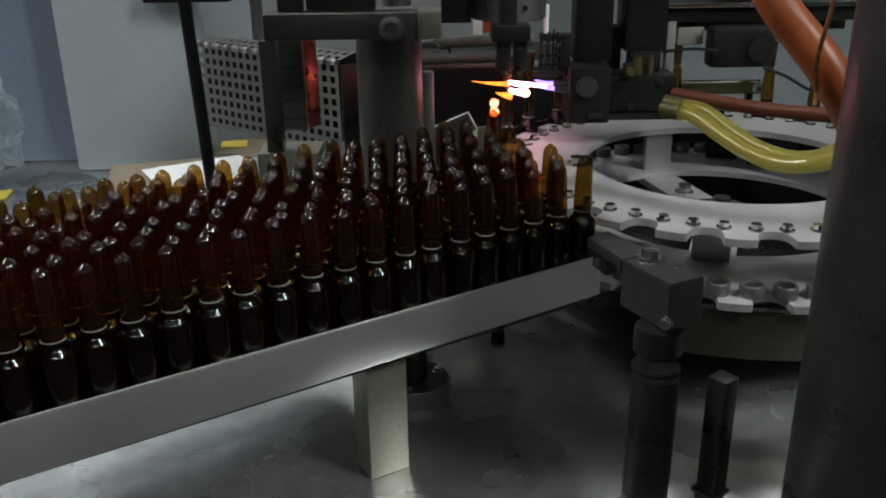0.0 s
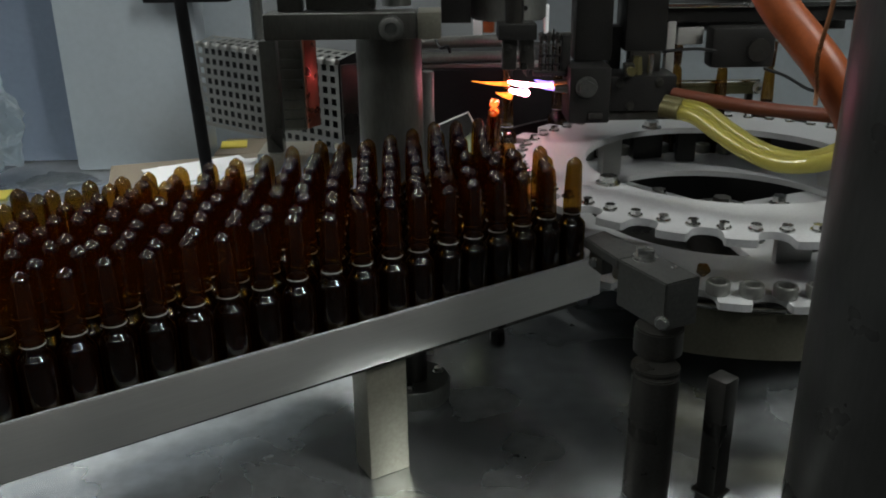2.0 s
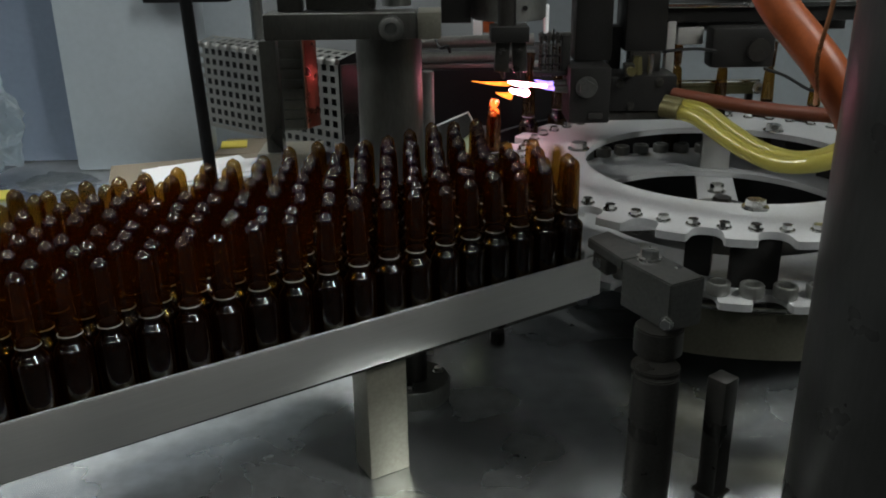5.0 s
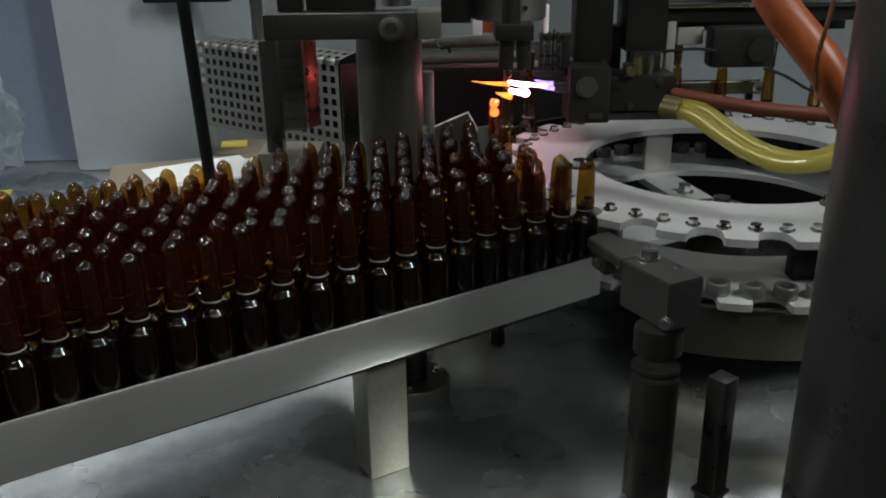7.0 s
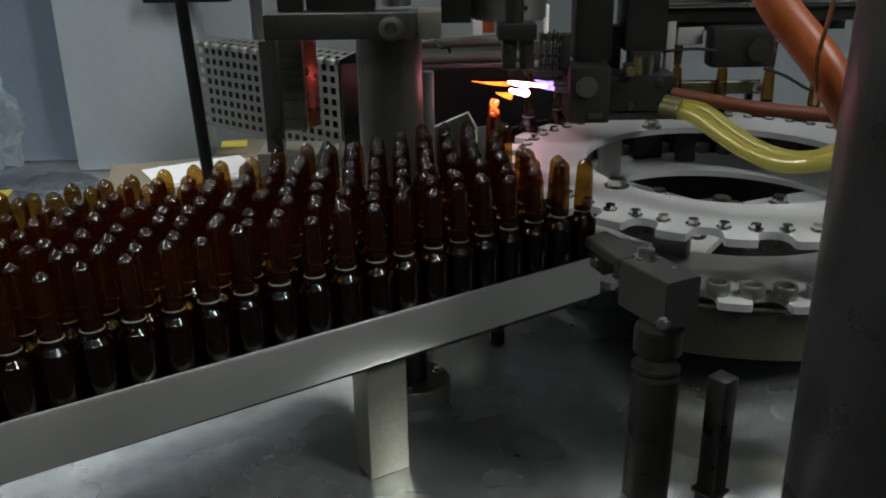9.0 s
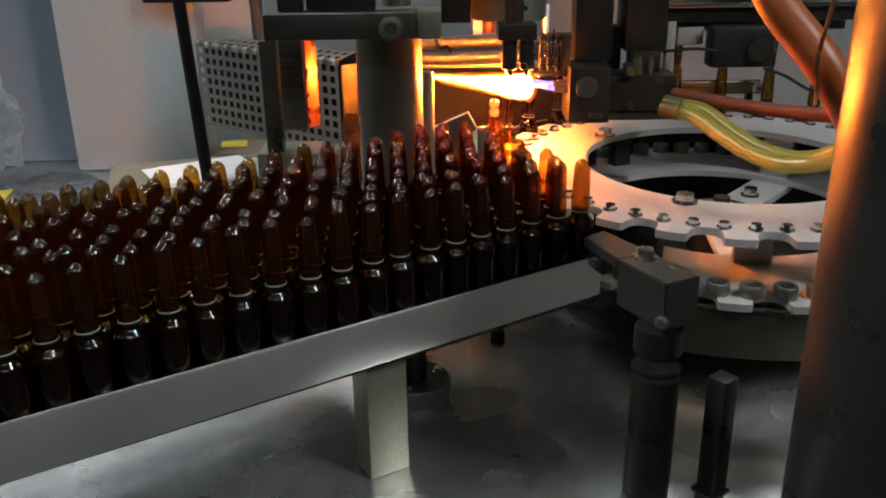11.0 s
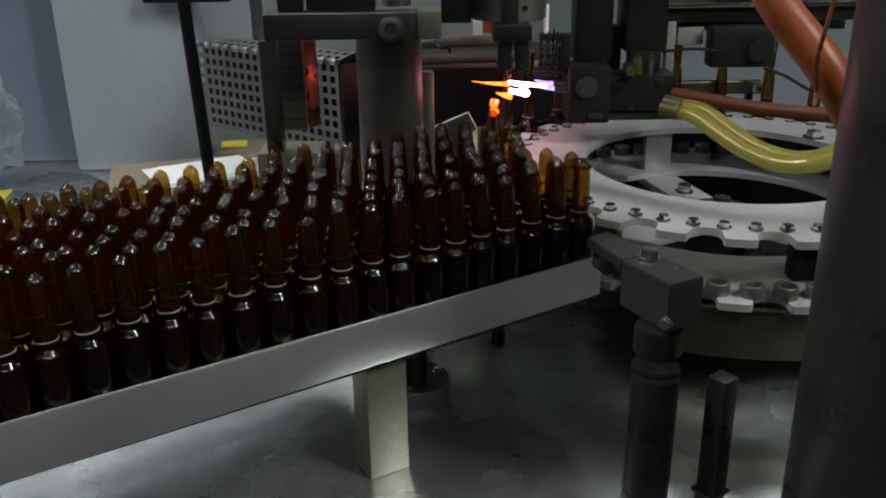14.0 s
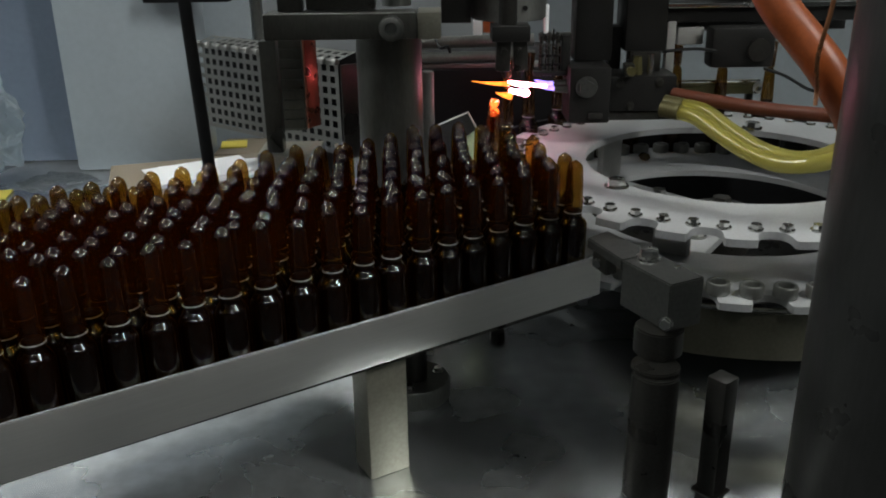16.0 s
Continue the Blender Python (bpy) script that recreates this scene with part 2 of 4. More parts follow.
def plate_ring(outline, inner_r, centre, z0, z1, bm=None):
    """A flat plate between a closed outline of (angle, radius) and a round hole."""
    bm = bm or bmesh.new()
    cx, cy = centre
    layers = []
    for z in (z0, z1):
        out = [bm.verts.new((cx + r * math.cos(a), cy + r * math.sin(a), z)) for a, r in outline]
        inn = [bm.verts.new((cx + inner_r * math.cos(a), cy + inner_r * math.sin(a), z)) for a, r in outline]
        layers.append((out, inn))
    n = len(outline)
    (o0, i0), (o1, i1) = layers
    for k in range(n):
        j = (k + 1) % n
        bm.faces.new((o1[k], o1[j], i1[j], i1[k]))
        bm.faces.new((o0[k], i0[k], i0[j], o0[j]))
        bm.faces.new((o0[k], o0[j], o1[j], o1[k]))
        bm.faces.new((i0[k], i1[k], i1[j], i0[j]))
    bmesh.ops.recalc_face_normals(bm, faces=bm.faces)
    return bm


# ---- timing of the machine ----
CYCLE = 1.765
INDEX_AT = [1.03 + CYCLE * k for k in range(-1, 9)]
FLARE_AT = [0.28 + CYCLE * k + late for k, late in enumerate((0.0, 0.0, 0.0, 0.0, 0.0, 0.08, 0.0, 0.0, 0.06))]
INDEX_TIME = 0.36
NOTCHES = 27
STEP = 2 * 360.0 / NOTCHES
WHEEL = Vector((0.184, 0.548, 0.0))
R_NOTCH = 0.1477

# ---- the tray's own axes: along the rail and across it ----
TRAY = Vector((-0.1591, 0.2696, 0.0))
ALONG = Vector((0.84375, 0.53674, 0.0))
ACROSS = Vector((-0.53674, 0.84375, 0.0))
TRAY_TURN = math.degrees(math.atan2(ALONG.y, ALONG.x))


def tray(u, n, z=0.0):
    return TRAY + ALONG * u + ACROSS * n + Vector((0, 0, z))


def tray_box(u0, u1, n0, n1, z0, z1, bev=0.0008, bm=None):
    c = tray((u0 + u1) / 2, (n0 + n1) / 2, (z0 + z1) / 2)
    return box(c.x - (u1 - u0) / 2, c.x + (u1 - u0) / 2, c.y - (n1 - n0) / 2, c.y + (n1 - n0) / 2, z0, z1, bev, bm, TRAY_TURN)


DECK = 0.066

# ---- room ----
RX0, RX1, RY0, RY1, FLOOR_Z, CEIL_Z = -2.2, 2.4, -2.0, 2.8, -0.9, 1.7
single("floor", box(RX0, RX1, RY0, RY1, FLOOR_Z - 0.1, FLOOR_Z, 0), FLOOR_MAT, "grey coated workshop floor", "floor", "structure")
single("ceiling", box(RX0, RX1, RY0, RY1, CEIL_Z, CEIL_Z + 0.1, 0), ROOM_WALL, "pale grey workshop ceiling", "ceiling", "structure")
single("wall_north", box(RX0, RX1, RY1, RY1 + 0.1, FLOOR_Z, CEIL_Z, 0), ROOM_WALL, "pale grey painted workshop wall", "wall", "structure")
single("wall_south", box(RX0, RX1, RY0 - 0.1, RY0, FLOOR_Z, CEIL_Z, 0), DARK_WALL, "unseen workshop wall with shade put into its dark colour", "wall", "structure")
single("wall_east", box(RX1, RX1 + 0.1, RY0, RY1, FLOOR_Z, CEIL_Z, 0), DARK_WALL, "unseen workshop wall with shade put into its dark colour", "wall", "structure")
single("wall_west", box(RX0 - 0.1, RX0, RY0, RY1, FLOOR_Z, CEIL_Z, 0), ROOM_WALL, "pale grey painted workshop wall", "wall", "structure")
for lx, ly, lz, sx, sy, power, turn in LAMPS:
    lamp = thing("ceiling_light", (lx, ly, CEIL_Z - 0.06), "white fluorescent ceiling light on the ceiling", "ceiling light", "ceiling lights")
    part("housing", box(lx - 0.62, lx + 0.62, ly - 0.15, ly + 0.15, CEIL_Z - 0.06, CEIL_Z, 0.004, None, turn), ROOM_WALL, lamp)
    part("diffuser", box(lx - 0.6, lx + 0.6, ly - 0.13, ly + 0.13, CEIL_Z - 0.066, CEIL_Z - 0.061, 0, None, turn), LAMP_FACE, lamp)

# machine table
table = thing("machine_table", (0.1, 0.4, FLOOR_Z), "worn stainless steel machine table with blotchy sheen", "table")
part("tabletop", box(-0.75, 1.00, 0.322, 1.0, -0.012, 0.0, 0.001), TABLE_STEEL, table)
part("base_cabinet", box(-0.70, 0.95, 0.345, 0.95, FLOOR_Z, -0.0125, 0.004), STEEL, table)

# enclosure panels behind
single("wall_panel_pale", box(-0.389, -0.246, 0.905, 0.945, -0.0, 0.85, 0.006), PANEL, "pale grey enclosure panel behind the machine", "wall panel", "structure")
single("wall_panel_rear", box(-0.330, -0.2065, 0.985, 0.998, 0.001, 0.85, 0.003), PANEL, "pale grey rear enclosure panel", "wall panel", "structure")
single("wall_panel_rail", box(-0.290, -0.205, 0.885, 0.9045, 0.1745, 0.190, 0.002), BLACK, "dark rail across the enclosure panels", "rail", "structure")
single("wall_panel_edge", box(-0.2050, -0.1950, 0.985, 1.0, 0.001, 0.85, 0.003), MID_STEEL, "grey metal edge of the enclosure", "wall panel", "structure")
single("wall_panel_east", box(0.095, 0.80, 0.985, 1.0, 0.001, 0.85, 0.003), PANEL_GREY, "darkened grey enclosure panel behind the wheel", "wall panel", "structure")
single("wall_panel_blue", box(-0.95, -0.380, 0.9455, 0.960, 0.001, 0.85, 0.002), PANEL_BLUE, "blue-grey enclosure panel behind the machine", "wall panel", "structure")

# ---- the outfeed tray ----
tray_thing = thing("outfeed_tray", tray(0.1, 0.06, 0), "brushed steel outfeed tray with side rail on posts", "tray")
part("deck", tray_box(-0.12, 0.272, 0.0010, 0.122, DECK - 0.003, DECK, 0), DARK_STEEL, tray_thing)
bm = bmesh.new()
reach = [(0.020 + 0.102 * k / 12, (WHEEL - TRAY).dot(ALONG) - math.sqrt(0.1580 ** 2 - (0.020 + 0.102 * k / 12 - (WHEEL - TRAY).dot(ACROSS)) ** 2)) for k in range(13)]
for z in (DECK - 0.003, DECK - 0.0002):
    rim = [bm.verts.new(tray(u, n, z)) for n, u in reach] + [bm.verts.new(tray(0.2722, n, z)) for n, u in reach[::-1]]
    bm.faces.new(rim if z > DECK - 0.001 else rim[::-1])
bm.verts.ensure_lookup_table()
for k in range(26):
    bm.faces.new((bm.verts[k], bm.verts[(k + 1) % 26], bm.verts[26 + (k + 1) % 26], bm.verts[26 + k]))
bmesh.ops.recalc_face_normals(bm, faces=bm.faces)
part("deck_end", bm, DARK_STEEL, tray_thing)
rail_bm = tray_box(-0.16, 0.285, -0.0018, 0.0, 0.0635, 0.0884, 0.0004)
for v in rail_bm.verts:
    if v.co.z < 0.07:
        v.co.z += 0.0034 * max(0.0, (v.co - TRAY).dot(ALONG)) / 0.285
rail = part("side_rail", rail_bm, RAIL_STEEL, tray_thing, "flat brushed steel side rail")
# Thin pale strip painting the bevel highlight on the rail.
part("rail_edge", tray_box(-0.16, 0.285, -0.0018, -0.0011, 0.08845, 0.0891, 0.0001), EDGE_GLINT, rail, "bright painted highlight along the top edge")
part("back_rail", tray_box(-0.16, 0.262, 0.1235, 0.1265, 0.0635, 0.0884, 0.0006), STEEL, tray_thing)
post = tray(0.160, 0.0135)
part("post", box(post.x - 0.0105, post.x + 0.0105, post.y - 0.0085, post.y + 0.0085, 0.0, DECK - 0.0035, 0.0010, None, 30), POST_STEEL, tray_thing)
foot = (-0.0175, 0.436)
flange = part("foot_flange", lathe([(0, 0), (0.0205, 0), (0.0205, 0.009), (0.0195, 0.0105), (0, 0.0105)], (*foot, 0.0), 40), MID_STEEL, tray_thing)
part("foot_pillar", rod((*foot, 0.0105), (*foot, DECK - 0.0035), 0.0075), DARK_STEEL, tray_thing)
for a in (20, 140, 260):
    part("foot_bolt", hex_bolt((foot[0] + 0.0145 * math.cos(radians(a)), foot[1] + 0.0145 * math.sin(radians(a)), 0.0105), 0.0024, 0.0025), POLISHED, flange)
single("floor_bolt", rod((0.034, 0.5015, 0), (0.034, 0.5015, 0.006), 0.0055, 0.005, 6), DARK_STEEL, "dark steel hex bolt head on the table", "bolt")

# ---- ampoules ----
AMP_GLASS = [(0, 0), (0.0058, 0), (0.0070, 0.0008), (0.00725, 0.002), (0.00725, 0.0400), (0.0072, 0.0408), (0.0069, 0.0417), (0.0061, 0.0426), (0.0053, 0.0433),
             (0.0047, 0.0441), (0.0044, 0.0452), (0.0044, 0.0466), (0.0045, 0.0474), (0.0047, 0.0486), (0.0047, 0.0515), (0.0045, 0.0565), (0.0043, 0.0630), (0.0040, 0.0680),
             (0.0039, 0.0693), (0.0036, 0.0706), (0.0031, 0.0717), (0.0024, 0.0725), (0.0019, 0.0728), (0.0014, 0.0733), (0.0007, 0.0737), (0, 0.0738)]
AMP_RING = [(0.00442, 0.04665), (0.00456, 0.0467), (0.00456, 0.0471), (0.00442, 0.04715)]
AMP_LIQUID = [(0, 0.0010), (0.0065, 0.0012), (0.0069, 0.0024), (0.0069, 0.0396), (0.0062, 0.0414), (0.0044, 0.0440), (0.0040, 0.0480), (0, 0.0485)]


def build_ampoule(taller, seed):
    """A drawn ampoule: straight body, rounded shoulder, thin neck with its ring, and a head melted shut in an uneven drop."""
    amp = thing("ampoule", (0, 0, 0), "sealed amber glass ampoule with dark liquid on the outfeed tray", "ampoule", "amber ampoules")
    bm = lathe([(r, z + taller * max(0.0, z - 0.0510) / 0.0212) for r, z in AMP_GLASS], seg=20)
    for v in bm.verts:
        melt = max(0.0, (v.co.z - 0.0675) / 0.0055)
        soft = max(0.0, 1 - abs(v.co.z - 0.0420) / 0.003)
        q = Vector((v.co.x * 260 + seed * 3.1, v.co.y * 260, v.co.z * 160 + seed))
        v.co.x += 0.00025 * melt * (noise.noise(q) + math.sin(seed * 2.3)) + 0.00016 * soft * noise.noise(q * 1.7)
        v.co.y += 0.00025 * melt * (noise.noise(q + Vector((9, 0, 0))) + math.cos(seed * 1.7)) + 0.00016 * soft * noise.noise(q * 1.7 + Vector((4, 0, 0)))
    part("glass_body", bm, AMBER, amp)
    part("break_ring", lathe(AMP_RING + AMP_RING[:1], seg=20), RING_WHITE, amp, "thin white break ring")
    part("liquid", lathe(AMP_LIQUID, seg=16), LIQUID, amp, "dark amber liquid")
    return amp


# how far the packed ampoules have been pushed along the tray, in metres
PUSH = [(0.0, 0.0), (0.20, 0.0), (0.42, 0.0029), (1.0, 0.0027), (1.55, 0.0024), (1.80, 0.0024), (2.0, 0.0069), (2.6, 0.0072), (3.6, 0.0072), (3.85, 0.0084),
        (5.3, 0.0086), (5.6, 0.0138), (7.05, 0.0136), (7.35, 0.0146), (8.9, 0.0147), (9.15, 0.0155), (10.7, 0.0156), (10.95, 0.0168),
        (14.2, 0.0169), (14.45, 0.0212), (16.0, 0.0213)]
PITCH, ROW = 0.015, 0.01300
CENTRE_U = (WHEEL - TRAY).dot(ALONG)
CENTRE_N = (WHEEL - TRAY).dot(ACROSS)


def pushed(t):
    for (a, p), (b, q) in zip(PUSH, PUSH[1:]):
        if t <= b:
            return p + (q - p) * (t - a) / (b - a)
    return PUSH[-1][1]


def clear_of_wheel(u, n, gap=0.0085):
    return math.hypot(u - CENTRE_U, n - CENTRE_N) > R_NOTCH + gap


rng = random.Random(7)
AMPOULES = []   # (thing, rows) to key at the end
NEWCOMERS = []
kinds = [build_ampoule(taller, 1.0 + k) for k, taller in enumerate((0.0, -0.0012, 0.0013, -0.0005, 0.0006, 0.0018))]
first = kinds[0]
unused = list(kinds)
for j in range(9):
    for i in range(-7, 17):
        u = 0.0676 + PITCH * (i + 0.5 * (j % 2)) + rng.uniform(-0.0006, 0.0006)
        n = 0.0077 + ROW * j + rng.uniform(-0.0005, 0.0005)
        lean = (rng.uniform(-1.0, 1.0), rng.uniform(-1.0, 1.0), rng.uniform(0, 360))
        if u < -0.034 + 0.1 * n:
            continue
        if u < 0.284 and clear_of_wheel(u, n):
            amp = unused.pop() if unused else copy_thing(rng.choice(kinds), pose(*tray(u, n, DECK), *lean))
            AMPOULES.append((amp, [(t, pose(*tray(u - p, n, DECK), *lean)) for t, p in PUSH]))
        elif u - PUSH[-1][1] < 0.284 and clear_of_wheel(u - PUSH[-1][1], n):
            NEWCOMERS.append((u, n, lean))

# ---- the star wheel ----
wheel = thing("star_wheel", WHEEL, "large notched matt white star wheel with bolts and rollers", "star wheel")
PLATE_Z = 0.103
TOOTH = ((-0.5, 0.1485), (-0.38, 0.1487), (-0.285, 0.1482), (-0.262, 0.1470), (-0.255, 0.1440), (-0.245, 0.1408), (-0.21, 0.1376), (-0.15, 0.1356), (-0.08, 0.1347), (0.0, 0.1344),
         (0.08, 0.1347), (0.15, 0.1356), (0.21, 0.1376), (0.245, 0.1408), (0.255, 0.1440), (0.262, 0.1470), (0.285, 0.1482), (0.38, 0.1487))
FIRST_NOTCH = 9.2
PITCH_ANGLE = 360.0 / NOTCHES
turned = [(radians(PITCH_ANGLE * (k + f) + FIRST_NOTCH), r) for k in range(NOTCHES) for f, r in TOOTH]
part("top_plate", plate_ring(turned, 0.0900, WHEEL.xy, PLATE_Z - 0.0042, PLATE_Z), WHITE_METAL, wheel)
lower_line = [(a, r + 0.0062) for a, r in turned]
LOWER_Z = 0.0707
part("lower_plate", plate_ring(lower_line, 0.0870, WHEEL.xy, LOWER_Z - 0.0040, LOWER_Z), WHITE_METAL, wheel)
bolt_mesh = part("plate_bolt", hex_bolt((WHEEL.x, WHEEL.y, 0), 0.0030, 0.0026), POLISHED, wheel).data
bpy.data.objects.remove(bpy.data.objects["plate_bolt"])
roller_mesh = part("roller", lathe([(0.0040, 0.0), (0.0058, 0), (0.0062, 0.0005), (0.0062, 0.0058), (0.0056, 0.0066), (0.0043, 0.0066), (0.0039, 0.0060), (0.0038, 0.0012), (0, 0.0010)], (WHEEL.x, WHEEL.y, 0), 24), MID_STEEL, wheel).data
bpy.data.objects.remove(bpy.data.objects["roller"])
for k in range(2 * NOTCHES):
    a = radians(PITCH_ANGLE * (k / 2 + 0.25) + FIRST_NOTCH)
    share("plate_bolt", bolt_mesh, Matrix.Translation((0.1328 * math.cos(a), 0.1328 * math.sin(a), PLATE_Z)) @ Matrix.Rotation(a * 3, 4, "Z"), wheel)
    share("roller", roller_mesh, Matrix.Translation((0.1425 * math.cos(a), 0.1425 * math.sin(a), LOWER_Z + 0.0001)), wheel)


def spoke_box(angle, r0, r1, side0, side1, z0, z1, bev=0.0006):
    """A box in the wheel's own polar axes, as a bmesh in the place's coordinates."""
    a = radians(angle)
    d, s = Vector((math.cos(a), math.sin(a), 0)), Vector((-math.sin(a), math.cos(a), 0))
    c = WHEEL + d * (r0 + r1) / 2 + s * (side0 + side1) / 2
    return box(c.x - (r1 - r0) / 2, c.x + (r1 - r0) / 2, c.y - (side1 - side0) / 2, c.y + (side1 - side0) / 2, z0, z1, bev, None, angle)


# three arms, unevenly set, each with an upright plate that carries the top ring
for a in (103.0, -3.7, -110.3):
    d, s = Vector((math.cos(radians(a)), math.sin(radians(a)), 0)), Vector((-math.sin(radians(a)), math.cos(radians(a)), 0))
    spoke = part("spoke", spoke_box(a, 0.016, 0.0960, -0.0135, 0.0135, 0.0612, 0.0664), WHITE_METAL, wheel)
    part("upright_plate", spoke_box(a, 0.0930, 0.0980, -0.0105, 0.0105, LOWER_Z + 0.0001, PLATE_Z - 0.0044), STEEL, wheel, "flat grey steel upright plate")
    b = WHEEL + d * 0.050
    part("spoke_bolt", hex_bolt((b.x, b.y, 0.0664), 0.0050, 0.005), POLISHED, spoke)
for a in (79.7, -27.0, -178.0):
    q = WHEEL + Vector((math.cos(radians(a)), math.sin(radians(a)), 0)) * 0.0965
    part("rim_bolt", hex_bolt((q.x, q.y, PLATE_Z), 0.0056, 0.004), POLISHED, wheel)
for a, wide, near_r in ((180.0, 0.0120, 0.124), (73.3, 0.0120, 0.124), (-33.4, 0.0120, 0.124), (167.0, 0.0070, 0.112), (60.3, 0.0070, 0.112), (-46.4, 0.0070, 0.112)):
    part("bracket", spoke_box(a, near_r, near_r + 0.010, -wide, wide, LOWER_Z + 0.0001, PLATE_Z - 0.0044, 0.0008), BLACKENED, wheel, "black steel bracket block")
hub = part("hub", lathe([(0, 0.0590), (0.022, 0.0590), (0.022, 0.0690), (0.0208, 0.0705), (0.011, 0.0705), (0.010, 0.073), (0, 0.073)], (WHEEL.x, WHEEL.y, 0), 40), POLISHED, wheel)
part("hub_bolt", hex_bolt((WHEEL.x, WHEEL.y, 0.073), 0.0062, 0.0045), DARK_STEEL, hub)

# drum under the wheel
drum = thing("wheel_drum", (WHEEL.x, WHEEL.y, 0), "dull steel skirt and centre column under the star wheel", "machine drum")
def arc_band(r0, r1, z0, z1, a0, a1, steps=40):
    """A bent bar about the wheel's axis, between two angles."""
    bm = bmesh.new()
    rows = []
    for k in range(steps + 1):
        a = radians(a0 + (a1 - a0) * k / steps)
        rows.append([bm.verts.new((WHEEL.x + r * math.cos(a), WHEEL.y + r * math.sin(a), z)) for r, z in ((r0, z0), (r1, z0), (r1, z1), (r0, z1))])
    for p, q in zip(rows, rows[1:]):
        for k in range(4):
            bm.faces.new((p[k], p[(k + 1) % 4], q[(k + 1) % 4], q[k]))
    bm.faces.new(rows[0])
    bm.faces.new(rows[-1][::-1])
    bmesh.ops.recalc_face_normals(bm, faces=bm.faces)
    return bm


skirt = part("skirt", arc_band(0.144, 0.1500, 0.0380, 0.0648, -116.0, 20.0), SKIRT_STEEL, drum)
part("skirt_lip", arc_band(0.1480, 0.1508, 0.0649, 0.0658, -116.0, 20.0), POLISHED, skirt, "bright steel lip")
for a in (-72.0, -25.0, 15.0):
    c = WHEEL + Vector((math.cos(radians(a)), math.sin(radians(a)), 0)) * 0.1400
    part("skirt_leg", rod((c.x, c.y, 0.0), (c.x, c.y, 0.0640), 0.0038, None, 16), DARK_STEEL, drum)
# Added disc that blocks lamp light falling through the wheel's hole onto the table.
part("floor_plate", lathe([(0.0205, 0.0400), (0.084, 0.0400), (0.084, 0.0430), (0.0205, 0.0430), (0.0205, 0.0400)], (WHEEL.x, WHEEL.y, 0), 64), DARK_STEEL, drum)
part("column", rod((WHEEL.x, WHEEL.y, 0.0122), (WHEEL.x, WHEEL.y, 0.0588), 0.020, None, 32), DARK_STEEL, drum)
part("pedestal", rod((WHEEL.x, WHEEL.y, 0.0), (WHEEL.x, WHEEL.y, 0.0120), 0.036, None, 40, 0.001), DARK_STEEL, drum)
stub = thing("support_post", (0.1245, 0.3430, 0.0), "short square dark steel support post on the table", "machine post")
part("shaft", box(0.1195, 0.1295, 0.3380, 0.3480, 0.0012, 0.0612, 0.001, None, 38), DARK_STEEL, stub)
part("foot", box(0.1180, 0.1310, 0.3365, 0.3495, 0.0, 0.0012, 0.0004, None, 38), DARK_STEEL, stub)
# dark casing that closes the machine behind the wheel
back = thing("rear_casing", (WHEEL.x, WHEEL.y + 0.19, 0.0), "black curved casing behind the star wheel", "machine casing")
bm = bmesh.new()
ring = []
for k in range(41):
    a = radians(8 + 150 * k / 40)
    ring.append([bm.verts.new((WHEEL.x + r * math.cos(a), WHEEL.y + r * math.sin(a), z)) for r, z in ((0.172, 0.0), (0.172, 0.0985), (0.176, 0.0985), (0.176, 0.0))])
for p, q in zip(ring, ring[1:]):
    for k in range(4):
        bm.faces.new((p[k], p[(k + 1) % 4], q[(k + 1) % 4], q[k]))
bm.faces.new(ring[0])
bm.faces.new(ring[-1][::-1])
bmesh.ops.recalc_face_normals(bm, faces=bm.faces)
part("shell", bm, BLACK, back)

# ---- pusher at the rail's end ----
block_post = thing("pusher_post", (0.090, 0.338, 0.0), "round dark steel post holding the pusher block", "machine post")
part("shaft", rod((0.0935, 0.3425, 0.0), (0.0945, 0.3445, 0.0628), 0.0106, None, 32, 0.0008), DARK_STEEL, block_post)
part("rim", rod((0.0950, 0.3480, 0.0630), (0.0950, 0.3480, 0.0652), 0.0110, None, 32, 0.0006), DARK_STEEL, block_post)
part("collar", rod((0.0985, 0.3600, 0.0653), (0.0985, 0.3600, 0.0785), 0.0112, None, 32, 0.0008), DARK_STEEL, block_post)
pusher = thing("ampoule_pusher", (0.096, 0.356, 0.0845), "grey steel pusher block with a bolted arm, darkened for shade", "pusher")


def prism(corners, z0, z1, bev=0.0009):
    bm = bmesh.new()
    lo, hi = [bm.verts.new((x, y, z0)) for x, y in corners], [bm.verts.new((x, y, z1)) for x, y in corners]
    n = len(corners)
    bm.faces.new(lo[::-1])
    bm.faces.new(hi)
    for k in range(n):
        bm.faces.new((lo[k], lo[(k + 1) % n], hi[(k + 1) % n], hi[k]))
    bmesh.ops.recalc_face_normals(bm, faces=bm.faces)
    bmesh.ops.bevel(bm, geom=list(bm.edges), offset=bev, segments=2, affect="EDGES")
    return bm


block = part("block", prism([(0.0993, 0.3521), (0.1167, 0.3609), (0.1020, 0.3913), (0.0838, 0.3825)], 0.0787, 0.1020, 0.0006), PUSHER_STEEL, pusher)
arm = part("arm", prism([(0.0837, 0.3827), (0.1019, 0.3915), (0.0842, 0.4235), (0.0722, 0.4136)], 0.0965, 0.1018, 0.0006), PUSHER_STEEL, pusher)
part("bolt", hex_bolt((0.0966, 0.3840, 0.1021), 0.0046, 0.0038), POLISHED, block)
part("side_screw", hex_bolt((0.0985, 0.3525, 0.0835), 0.0026, 0.0020, True, Vector((-0.5, -0.86, 0))), POLISHED, block)
